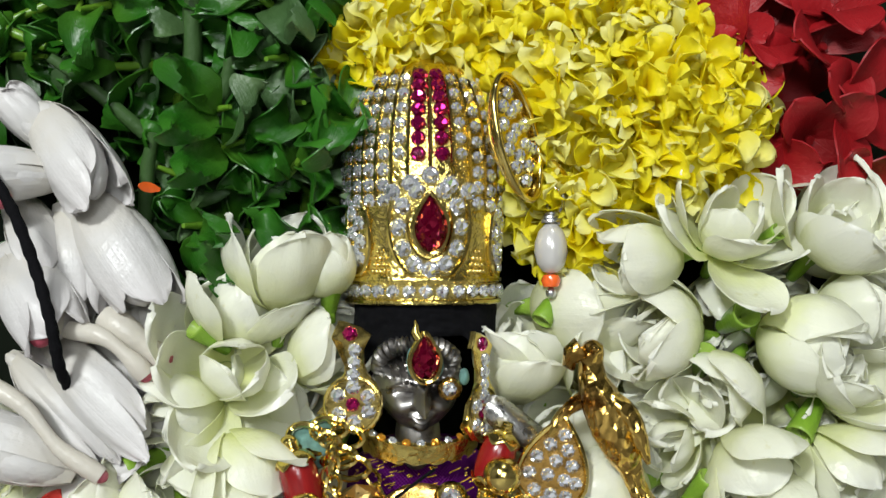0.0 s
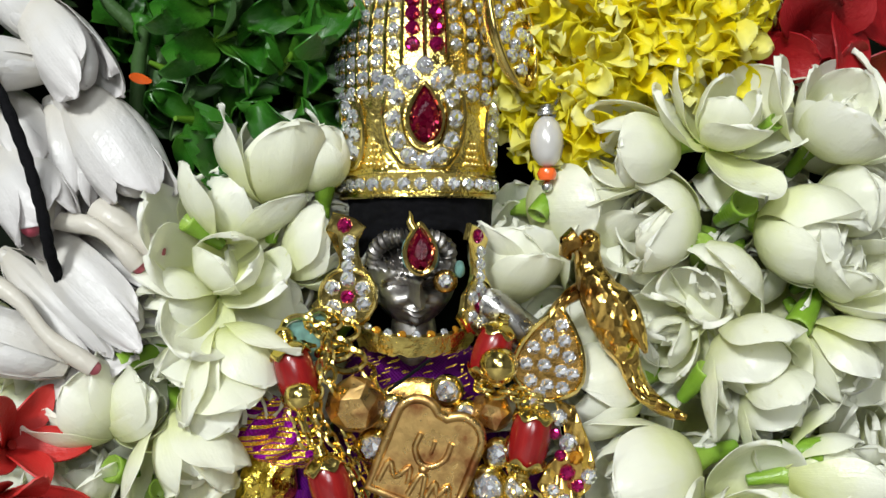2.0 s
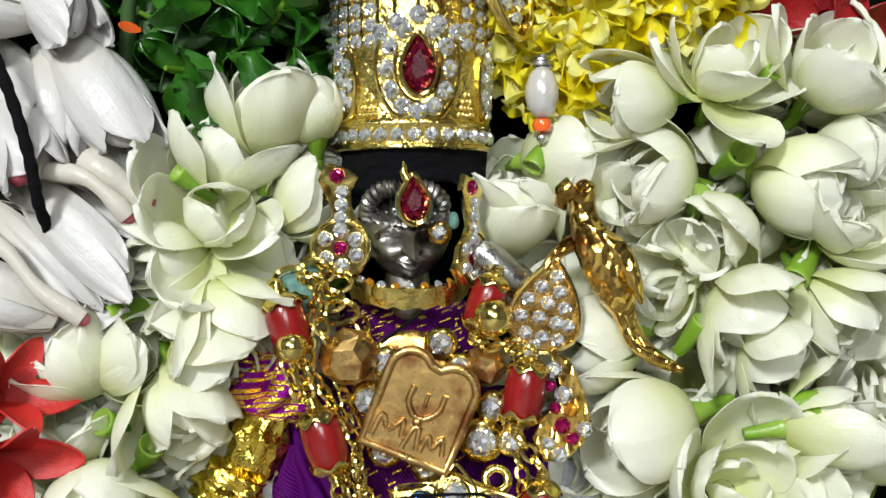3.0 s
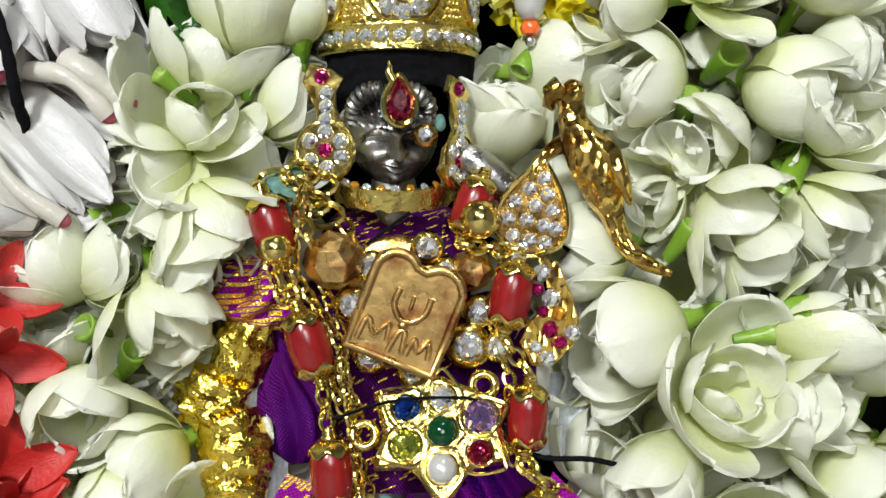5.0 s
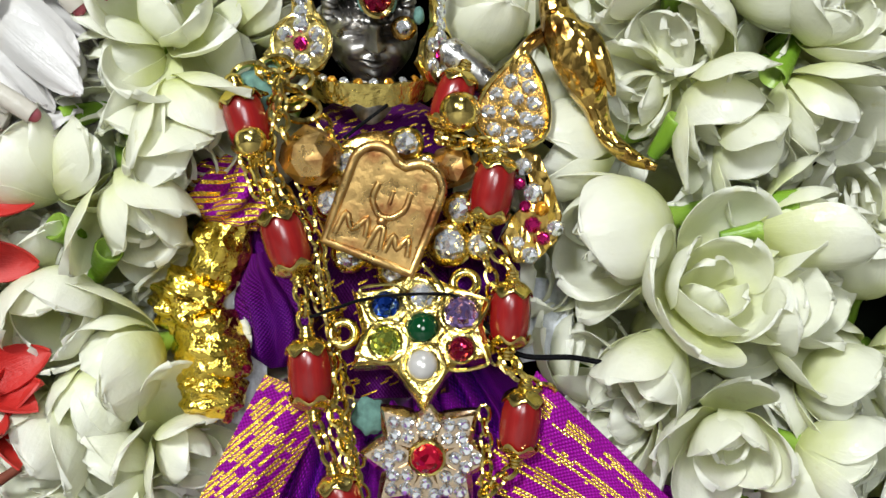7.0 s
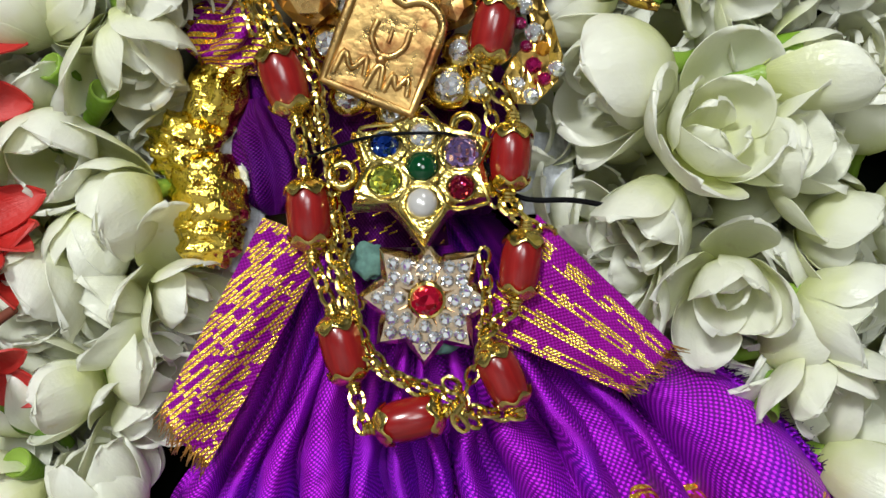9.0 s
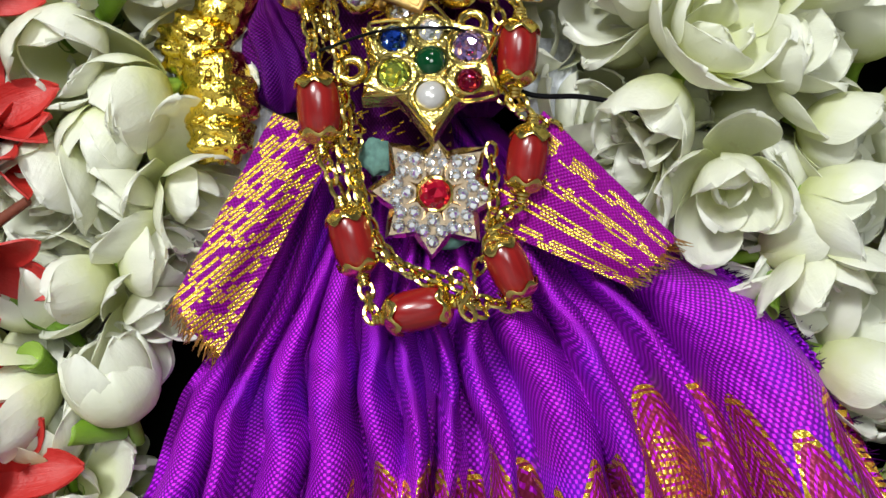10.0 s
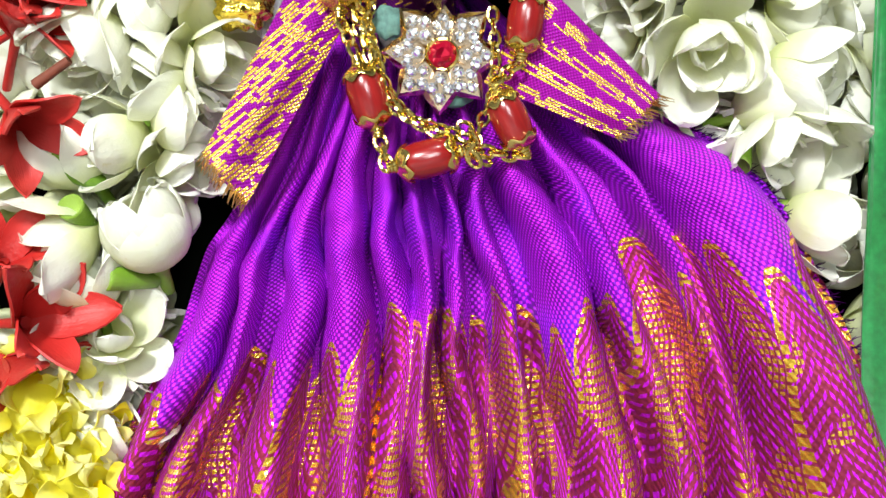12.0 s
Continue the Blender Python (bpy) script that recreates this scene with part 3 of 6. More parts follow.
# beside the crown and face
bloom("tulip", 31.0, 183.8, 185, 75, 1.0, 6)
bloom("spread", 43.7, 188.5, 75, 45, 1.0, 5)
bloom("open", 60.7, 188.5, 60, 50, 1.1, 7)
bloom("bud", 54.3, 170.7, -20, 55, 1.15, 5)
bloom("half", 34.4, 172.4, 170, 60, 1.05, 8)
bloom("open", 41.2, 163.9, 220, 50, 1.0, 5)
bloom("half", 46.3, 151.2, -70, 50, 1.05, 5)
bloom("tulip", 59.8, 152.0, -60, 60, 1.0, 7)
bloom("spread", 35.3, 154.6, 200, 40, 0.9, 10)
bloom("half", 15.2, 169.5, 100, 60, 1.1, 17)
bloom("tulip", 24.4, 173.2, 60, 70, 1.0, 17)
bloom("half", 63.2, 174.9, 20, 60, 1.0, 9)
bloom("half", -24.9, 181.7, 85, 75, 1.1, 7)
bloom("bud", -18.1, 181.7, 95, 80, 0.75, 8)
bloom("spread", -31.7, 167.3, 40, 30, 1.15, 5)
bloom("half", -30.8, 174.9, 60, 75, 0.95, 9)
bloom("half", -39.3, 159.7, 200, 60, 1.0, 7)
bloom("tulip", -30.0, 152.0, -60, 60, 1.05, 4)
bloom("open", -38.5, 149.5, 250, 55, 0.9, 7)
bloom("half", -19.0, 168.1, 30, 70, 1.0, 11)
# beside the chest
bloom("half", 32.3, 134.4, 195, 74, 1.3, 5)
bloom("open", 44.6, 126.5, 60, 22, 1.25, 0)
bloom("tulip", 36.0, 115.0, 230, 62, 1.0, 4)
bloom("open", 58.3, 123.1, 0, 50, 1.05, 5)
bloom("half", 50.7, 145.4, -60, 60, 0.9, 6)
bloom("tulip", 57.4, 135.5, 10, 85, 1.0, 4)
bloom("open", 62.1, 166.5, 40, 40, 1.0, 6)
bloom("bud", 26.1, 147.2, 190, 70, 1.1, 10)
bloom("half", 64.2, 111.4, -30, 50, 1.0, 8)
bloom("tulip", -38.0, 138.6, -70, 60, 1.1, 5)
bloom("half", -33.5, 145.1, -40, 65, 1.0, 4)
bloom("half", -52.9, 144.5, 140, 60, 1.0, 7)
bloom("tulip", -45.6, 144.4, 30, 70, 0.95, 6)
bloom("bud", -49.7, 124.0, -80, 25, 1.05, 5)
bloom("half", -40.0, 117.3, 200, 55, 1.05, 4)
bloom("bud", -43.8, 111.6, 250, 60, 0.9, 4)
bloom("half", -55.6, 133.1, 90, 60, 0.9, 9)
# beside the skirt
bloom("open", 47.0, 103.4, -95, 30, 1.0, 3)
bloom("spread", 32.3, 106.8, 200, 60, 1.0, 9)
bloom("open", 62.8, 88.4, -70, 50, 1.1, 7)
bloom("tulip", 59.4, 95.0, 20, 60, 1.0, 10)
bloom("half", -53.1, 106.1, 250, 45, 1.15, 5)
bloom("half", -41.3, 101.1, 180, 50, 0.95, 5)
bloom("spread", -31.6, 103.5, -30, 50, 0.95, 5)
bloom("tulip", -48.0, 90.7, 190, 70, 0.85, 5)
bloom("half", -37.5, 93.0, 0, 65, 0.9, 5)
bloom("spread", -37.7, 85.6, -30, 55, 0.85, 6)
bloom("bud", -43.7, 75.9, 100, 60, 1.1, 4)
bloom("bud", -56.1, 88.4, 120, 60, 1.0, 8)
bloom("tulip", -57.5, 74.4, 200, 60, 1.0, 6)
bloom("spread", -50.6, 60.0, 60, 35, 0.85, 6)
bloom("tulip", -53.8, 67.3, 100, 70, 0.9, 7)
bloom("half", 63.6, 100.8, -20, 60, 1.0, 6)
bloom("tulip", 68.0, 74.9, -30, 60, 1.0, 9)
bloom("half", -51.4, 42.4, 60, 60, 1.0, 8)
bloom("half", -57.1, 53.7, 200, 60, 1.0, 10)


def covered(x, z):
    """Where the idol, its skirt and the other blossoms stand."""
    if -15 < x < 11 and z > 110:
        return True
    if z < 118:
        lo = float(np.interp(z, [2, 34, 57, 69, 80, 98, 118], [-62, -53.6, -41, -37, -31, -22.5, -17]))
        hi = float(np.interp(z, [2, 40, 71, 88, 95.5, 103, 118], [84, 77, 65, 52, 39, 26, 13]))
        if lo - 3 < x < hi + 3:
            return True
    if 6 < x < 44 and z > 183:
        return True
    if z > 196 or (x < -40 and z > 160) or (x < -20 and z > 182):
        return True
    return False


for row in range(17):
    for col in range(15):
        x = -84 + col * 13 + (row % 2) * 6.5 + rng.uniform(-2.5, 2.5)
        z = 8 + row * 12 + rng.uniform(-2.5, 2.5)
        if not covered(x, z):
            bloom(rng.choice(("half", "half", "tulip", "bud")), x, z, rng.uniform(0, 360), rng.uniform(20, 70), rng.uniform(1.0, 1.2), 17)

# cut green stalk ends that stick out between the heads
STALK = [(0.2, -6.0), (1.5, -5.5), (1.8, -3.0), (2.3, 1.0), (2.6, 4.0), (2.65, 4.6), (2.4, 4.8), (1.9, 4.2), (1.2, 2.2), (0.2, 1.8)]


def stalk(x, z, az, tilt, size=1.0, y=4.0):
    turn = facing(az, tilt * 0.8)
    m = Matrix.Translation(Vector((x, y + 1.5, z)) * MM) @ turn @ Matrix.Scale(size * 0.85, 4)
    return solo("flower_stalk", lathe(STALK, 12), STEM, "cut bright green stalk end among white jasmine", "stalk", "stalk ends", m)


stalk(44.6, 174.3, 60, 25, 1.0)
stalk(39.5, 167.7, 100, 40, 0.85)
stalk(49.8, 186.8, 40, 45, 0.6, 5)
stalk(64.5, 176.2, 120, 40, 0.9, 5)
stalk(56.4, 159.2, 230, 75, 1.0, 6)
stalk(-17.3, 178.3, 80, 70, 0.9, 6)
stalk(-35.5, 171.5, 140, 70, 0.8, 4)
stalk(-45.3, 152.5, 200, 70, 0.9, 5)
stalk(17.0, 176.2, 235, 85, 0.8, 9)
stalk(-47.0, 135.0, 140, 45, 0.95)
stalk(-43.0, 130.9, 50, 60, 0.95)
stalk(-51.2, 110.1, 170, 60, 0.95)
stalk(53.2, 138.0, 0, 85, 1.1, 3)
stalk(38.8, 148.3, 60, 70, 0.8, 4)
stalk(-55.4, 85.9, 150, 80, 1.1)
stalk(-54.5, 78.5, 110, 40, 1.0)
stalk(-47.2, 68.3, 170, 70, 1.0)
stalk(54.4, 87.2, 240, 60, 0.9, 6)

# ---- long waxy buds with pink tips, and the cord over them ----


def waxy_bud(x, z, az, length, width, y=4.0, tilt=80, pink=True, curve=2.0):
    """A long tapering bud of wrapped petals; az: the way its tip points."""
    turn = facing(az, tilt)
    b = thing("waxy_bud", "long waxy white flower bud" + (" with a pink tip" if pink else ""), "flower bud", "waxy buds", m=Matrix.Translation(Vector((x, y, z)) * MM) @ turn)
    width *= 0.82
    prof = [(0.15, 0.0), (0.55, 0.03), (0.72, 0.10), (0.90, 0.25), (1.0, 0.45), (0.97, 0.62), (0.80, 0.80), (0.55, 0.92), (0.25, 0.985), (0.04, 1.0)]
    local = random.Random(int(x * 13 + z * 7))
    k = len(prof) - 1

    def f(u, v):
        r, h = prof[round(u * k)]
        a = -2 * math.pi * v
        lobes = 1 + 0.07 * math.cos(3 * a + 2.2 * u)
        return (r * width / 2 * lobes * 0.9 * math.cos(a) + curve * math.sin(h * math.pi), r * width / 2 * lobes * 0.9 * math.sin(a), h * length - length / 2)

    part("body", mesh_of("bud", *grid(f, k, 18, closed_v=True)), WAXY, b)
    for q in range(5):
        pm = jasmine_petal(length * local.uniform(1.0, 1.2), width * local.uniform(0.95, 1.2), 30 + 6 * (q % 2), -22 - 12 * (q % 2), local.uniform(0, 26), width * 0.5, width * 0.17, int(x * 5) + q)
        part("petal", pm, WAXY, b, m=mat44(curve * 0.6, 0, -length / 2, 0, 0, q * 138 + local.uniform(-20, 20)))
    if pink:
        part("tip", lathe([(0.1, -1.2), (0.7, -0.9), (0.9, 0.0), (0.7, 0.7), (0.1, 1.0)], 10), PINK, b, "crimson pink tip", mat44(0, 0, length / 2 - 0.5))
    return b


waxy_bud(-63.0, 204.2, 130, 12, 7, 7, pink=False)
waxy_bud(-56.7, 199.5, -50, 19, 11, 3, 70, pink=False)
waxy_bud(-63.9, 196.1, 180, 15, 8, 2, 60)
waxy_bud(-50.2, 185.2, -52, 22, 12, 4, 75, pink=False)
waxy_bud(-57.1, 184.2, -80, 17, 9, 6, 80, pink=False)
waxy_bud(-62.2, 178.3, -50, 19, 14, 3, 60)
waxy_bud(-63.0, 186.8, -60, 14, 10, 5, 70, pink=False)
waxy_bud(-52.9, 164.7, -40, 24, 9.5, 4, 80, pink=False)
waxy_bud(-48.6, 169.0, -30, 18, 7, 8, 80)
waxy_bud(-58.0, 159.7, -45, 26, 4.5, 6, 85)
waxy_bud(-63.0, 154.6, 160, 17, 12, 3, 80, pink=False)
waxy_bud(-55.3, 146.1, 20, 20, 9, 7, 80, pink=False)
waxy_bud(-46.1, 173.2, 10, 12, 8, 8, 80, pink=False)



def waxy_tube(points, r):
    """A slender curved floral tube that swells to a pink tip."""
    path = smooth_path([(p[0], p[2], p[1]) for p in points], 6)
    n = len(path)
    t_ = thing("waxy_flower_tube", "slender white flower tube ending in a pink tip", "flower", "waxy buds")
    part("tube", tube(path, [r * (0.8 + 0.15 * math.sin(i * 0.5) + 0.35 * max(0, i / n - 0.7)) for i in range(n)], 12), WAXY, t_)
    part("tip", mesh_of("tip", *ball_of(r * 0.72)), PINK, t_, "crimson pink tip", Matrix.Translation(path[-1] * MM))


def ball_of(r):
    return grid(lambda u, v: (r * math.sin(math.pi * u) * math.cos(-2 * math.pi * v), r * math.sin(math.pi * u) * math.sin(-2 * math.pi * v), r * math.cos(math.pi * u)), 10, 14, closed_v=True)


waxy_tube([(-68.5, 166.4, -1), (-60.9, 162.1, -2), (-55.9, 156.2, -2), (-50.0, 151.8, -1)], 1.5)
waxy_tube([(-55.8, 173.1, 1), (-49.9, 172.2, -1), (-46.1, 169.3, -1), (-43.8, 166.5, 0)], 1.6)
waxy_tube([(-60.8, 182.4, 3), (-56.6, 178.1, 1), (-57.0, 174.8, -1), (-58.1, 172.3, -3)], 2.2)
waxy_tube([(-67.5, 195.9, 3), (-65.8, 194.2, 0), (-63.9, 192.3, -3)], 2.2)
waxy_tube([(-50.7, 174.8, 3), (-46.5, 172.2, 2), (-42.3, 168.8, 3)], 2.6)
cord = smooth_path([(-71.5, 202.9, -4), (-65.6, 196.9, -4.5), (-61.4, 190.6, -5), (-58.0, 182.5, -5.5), (-55.8, 174.9, -5.5), (-55.2, 168.1, -3.5), (-55.8, 163.1, 3), (-56.9, 158.0, 6)], 8)
cord = [Vector((p[0], p[2], p[1])) for p in cord]
solo("black_yarn", tube(cord, [0.85 + 0.1 * math.sin(i * 2.1) for i in range(len(cord))], 8), BLACKTHREAD, "twisted black wool yarn lying over white buds", "yarn")

# ---- green leaves ----
LEAVES = [petal(L, W, 5, c, cup, 0.2, 0.5, 40 + i, rf, 0.25, 10, 6, point=0.4) for i, (L, W, c, cup, rf) in enumerate(((12, 6.5, 50, 4, 2.4), (10, 6.0, 80, 3.5, 2.6), (13, 7, 35, 4.5, 3.0), (10, 4, 20, 2.5, 1.4), (11, 7, 65, 4, 3.0), (8, 5.5, 40, 3.5, 2.2)))]
LEAVES_BACK = [me.copy() for me in LEAVES]


def sprig(x, z, y, az, tilt, label="glossy dark green herb leaves on a short stem"):
    s = thing("leaf_sprig", label, "leaves", "herb leaves", m=Matrix.Translation(Vector((x, y, z)) * MM) @ facing(az, tilt, rng.uniform(0, 360)))
    part("stem", tube([(0, 0, -9), (0.3, 0.2, -3), (0, 0.3, 3), (0.4, 0, 8)], [0.9, 0.85, 0.7, 0.4], 7), STEM, s)
    for i in range(6):
        pale = rng.random() < 0.22
        k = rng.randrange(6)
        part("leaf", (LEAVES_BACK if pale else LEAVES)[k], LEAFPALE if pale else LEAF, s, m=mat44(0, 0, rng.uniform(-4, 6), 0, 0, i * 62 + rng.uniform(-20, 20)) @ pose(0, 0, 0, rng.uniform(-15, 15), rng.uniform(15, 70), 0))
    return s


for row in range(8):
    for col in range(10):
        x = -72 + col * 6.6 + rng.uniform(-2, 2) + (row % 2) * 3.5
        z = 180 + row * 7.0 + rng.uniform(-2, 2)
        if x > -17 + rng.uniform(-2, 2) or (x < -44 and z < 208) or (z < 190 and x < -40) or (z < 186 and x > -26):
            continue
        sprig(x, z, rng.uniform(10, 22), rng.uniform(0, 360), rng.uniform(25, 85))
for row in range(4):
    for col in range(6):
        sprig(-74 + col * 11 + rng.uniform(-3, 3), 190 + row * 11 + rng.uniform(-3, 3), rng.uniform(22, 28), rng.uniform(0, 360), rng.uniform(20, 80))
for x, z, az, y, size in ((-39.3, 219.0, 85, 9, 1.1), (-47.4, 218.1, 80, 11, 1.0), (-53.7, 217.3, 95, 11, 1.1), (-30.0, 202.0, 88, 10, 0.8), (-41.0, 197.8, 100, 11, 0.9), (-53.7, 208.8, 140, 9, 0.8), (-34.2, 211.4, 70, 11, 0.9), (-46.9, 194.4, 80, 11, 0.9)):
    m = Matrix.Translation(Vector((x, y, z)) * MM) @ facing(az, 72)
    solo("herb_stem", tube([(0, 0, -9), (0.4, 0.2, -3), (0.2, 0.5, 4), (0.6, 0, 9)], [1.5 * size, 1.45 * size, 1.3 * size, 1.0 * size], 9), LEAFPALE, "thick dull green herb stem among dark leaves", "stem", "herb stems", m)
solo("orange_petal", petal(3.5, 1.4, 20, 40, 2, 0.2, 0.5, 3), ORANGE, "small orange petal caught among leaves", "petal", m=Matrix.Translation(Vector((-43.0, 5.0, 194.0)) * MM) @ facing(170, 80))

# ---- yellow chrysanthemum heads ----
FLORETS = [petal(L, W, 8, c, cup, 0.3, 0.5, 60 + i, 1.25, 0.12, 8, 6, point=0.0) for i, (L, W, c, cup) in enumerate(((5.8, 5.4, 40, 2.9), (5.0, 5.0, 65, 2.6), (6.2, 5.8, 25, 3.2), (4.6, 4.6, 55, 2.4)))]
FLORETS_PALE = [me.copy() for me in FLORETS]


def mum(x, z, y, radius, count, pale=0.35, label="bright yellow chrysanthemum head of many ruffled petals", seed=1):
    """A dome of florets round a middle point."""
    local = random.Random(seed)
    h = thing("chrysanthemum", label, "flower", "yellow chrysanthemums", x, y, z)
    part("heart", lathe([(0.1, -radius * 0.8), (radius * 0.6, -radius * 0.6), (radius * 0.82, 0), (radius * 0.6, radius * 0.6), (0.1, radius * 0.82)], 12), YELLOW, h, m=mat44(0, 0, 0, 90))
    for i in range(count):
        ct = 1 - 1.25 * (i + 0.5) / count
        st = math.sqrt(1 - ct * ct)
        a = i * 2.39996
        d = Vector((st * math.cos(a), -ct, st * math.sin(a)))
        turn = (d + Vector((local.uniform(-0.4, 0.4), local.uniform(-0.4, 0.4), local.uniform(-0.4, 0.4)))).to_track_quat("Z", "Y").to_matrix().to_4x4()
        p = local.random() < pale
        part("petal", (FLORETS_PALE if p else FLORETS)[local.randrange(4)], CREAM if p else YELLOW, h, m=Matrix.Translation(d * radius * MM * local.uniform(0.5, 0.85)) @ turn @ pose(0, 0, 0, 0, 0, local.uniform(0, 360)))
    return h


for i, (x, z, y, r) in enumerate(((-7.1, 217.3, 14, 10), (3.9, 219.0, 13, 10), (14.9, 217.3, 12, 11), (25.9, 217.3, 11, 11), (20.8, 207.1, 9, 11), (33.6, 209.7, 8, 12), (18.3, 196.9, 11, 10), (28.5, 197.8, 8, 11), (38.6, 202.9, 7, 11), (22.5, 189.3, 11, 9), (-12.2, 211.4, 15, 9), (42.9, 208.8, 9, 7), (31.0, 220.7, 10, 9), (12.4, 207.1, 14, 10))):
    mum(x, z, y + 6, r, 120, seed=100 + i)
for i, (x, z, y, r) in enumerate(((-62.8, 46.5, 6, 11), (-58.8, 37.0, 6, 11), (-66.9, 36.3, 8, 11))):
    mum(x, z, y, r, 60, 0.8, "pale lemon-yellow chrysanthemum head", 300 + i)

# ---- red blossoms ----
RPET = [petal(L, W, 60, 85, cup, 0.5, 0.45, 80 + i, 0.6, 0.3, 8, 5, point=0.5) for i, (L, W, cup) in enumerate(((12, 9.5, 12), (11, 8.5, 9), (13, 10, 14)))]


def red_blossom(x, z, y, az, tilt, size=1.0, mats=None, shapes=None, count=4, label="deep red four-petalled blossom"):
    b = thing("red_blossom", label, "flower", "red blossoms", m=Matrix.Translation(Vector((x, y, z)) * MM) @ facing(az, tilt, rng.uniform(0, 90)) @ Matrix.Scale(size, 4))
    for i in range(count):
        part("petal", (shapes or RPET)[i % 3], mats or RED, b, m=pose(0, 0, 0, 0, 0, 360 / count * i + rng.uniform(-10, 10)) @ pose(0, 0, 0, rng.uniform(-8, 8), rng.uniform(-12, 12), 0))
    part("tube", tube([(0, 0, -10), (0.2, 0, -5), (0, 0, 1)], [0.7, 0.6, 0.8], 7), mats or RED, b)
    return b


for x, z, y, az, tilt, size in ((42.9, 214.7, 6, 200, 25, 1.0), (37.8, 218.1, 7, 150, 40, 0.9), (53.9, 209.7, 7, 0, 30, 1.0), (60.7, 217.3, 6, 40, 30, 1.0), (52.2, 219.8, 8, 90, 40, 1.0), (59.0, 202.9, 7, -60, 35, 1.0), (51.4, 200.3, 9, 220, 40, 0.9), (64.9, 208.0, 6, 0, 40, 1.0), (65.8, 196.1, 11, -40, 50, 0.9), (56.4, 194.4, 12, -60, 50, 0.8), (44.6, 222.4, 10, 90, 30, 1.0), (64.1, 224.9, 9, 90, 30, 1.0)):
    red_blossom(x, z, y + 9, az, tilt, size)
SPET = [petal(L, W, 35, 55, 4.5, 0.4, 0.55, 90 + i, 0.5, 0.3, 8, 5, point=0.9) for i, (L, W) in enumerate(((11, 5.5), (12, 6.0), (10, 5.0)))]
for x, z, y, az, tilt, size in ((-63.3, 140.1, 1, 20, 60, 0.95), (-64.2, 132.6, 0, -20, 50, 1.1), (-61.7, 113.4, 1, 20, 55, 1.1), (-59.4, 108.6, 1, 20, 60, 0.9), (-62.2, 107.3, 3, 60, 50, 1.2), (-63.7, 95.2, 3, -40, 50, 1.2), (-63.7, 62.1, 2, 10, 55, 1.3), (-66.7, 55.8, 3, -30, 60, 1.2), (-66.3, 71.3, 3, 60, 60, 1.0)):
    red_blossom(x, z, y, az, tilt, size, SCARLET, SPET, 5, "scarlet red blossom with pointed petals")
twig = [(-58.9, 99.3, 0), (-53.2, 102.9, -1.5)]
solo("dry_twig", tube([(p[0], p[2], p[1]) for p in twig], [0.9, 0.7], 7), BROWN, "dry red-brown petal stalk over jasmine", "twig")

# ---- the idol ----


def ball(rx, ry, rz, nu=24, nv=32, f=None):
    """Vertices and faces of an ellipsoid; f(direction) gives an added height along it."""
    def g(u, v):
        a, b = math.pi * u, -2 * math.pi * v
        d = Vector((math.sin(a) * math.cos(b), math.sin(a) * math.sin(b), math.cos(a)))
        k = 1 + (f(d) if f else 0)
        return (d.x * rx * k, d.y * ry * k, d.z * rz * k)
    v, fc, uv = grid(g, nu, nv, closed_v=True)
    return v, fc


def gauss(x, s):
    return math.exp(-(x / s) ** 2)


def moved(data, x, y, z, m=None):
    v, f = data
    return [tuple((m @ Vector(p) if m is not None else Vector(p)) + Vector((x, y, z))) for p in v], f


def face_relief(p):
    """Height of the features over the smooth head, in millimetres, at x, z on its front."""
    x, z = p
    h = 1.5 * gauss(x, 0.75) * (1 / (1 + math.exp(-(z + 1.9) * 5))) * (1 / (1 + math.exp((z - 2.2) * 2.5)))
    h += 0.9 * gauss(x, 1.25) * gauss(z + 1.3, 0.6)
    h += 0.65 * gauss(z + 3.15 + 0.03 * x * x, 0.38) * gauss(x, 1.7) + 0.75 * gauss(z + 4.1 - 0.06 * x * x, 0.42) * gauss(x, 1.4)
    h -= 0.5 * gauss(z + 3.6, 0.2) * gauss(x, 2.0)
    h += 0.7 * gauss(x, 1.7) * gauss(z + 5.6, 0.8)
    for s in (-1, 1):
        ex = x - s * 2.9
        h -= 1.15 * gauss(ex, 1.8) * gauss(z - 0.9, 1.1)
        h += 0.75 * gauss(ex, 1.2) * gauss(z - 0.8, 0.5) + 0.40 * gauss(ex, 1.5) * gauss(z - 1.55 + 0.12 * ex * ex, 0.2) - 0.4 * gauss(ex, 1.3) * gauss(z - 0.65, 0.2)
        h += 0.7 * gauss(ex, 2.0) * gauss(z - 2.5 + 0.12 * ex * ex, 0.34)
        h += 0.5 * gauss(x - s * 3.4, 1.6) * gauss(z + 2.0, 1.5)
    if z > 3.2:
        h += 0.45 * math.sin(x * 5.0 + z * 1.5) * min(1, z - 3.2)
    return h


def head_mesh():
    nu, nv = 110, 120

    def g(u, v):
        a, b = math.pi * u, -2 * math.pi * v
        d = Vector((math.sin(a) * math.cos(b), math.sin(a) * math.sin(b), math.cos(a)))
        taper = 1 - 0.16 * max(0, -d.z)
        p = Vector((d.x * 6.9 * taper, d.y * 6.6, d.z * 8.4))
        if d.z < 0:
            p.z *= 0.86
        if d.y < 0:
            p += d * 1.9 * face_relief((p.x * 1.14, p.z * 1.25 + 1.05)) * min(1, -d.y * 2.5)
        return tuple(p)
    v, f, uv = grid(g, nu, nv, closed_v=True)
    return v, f


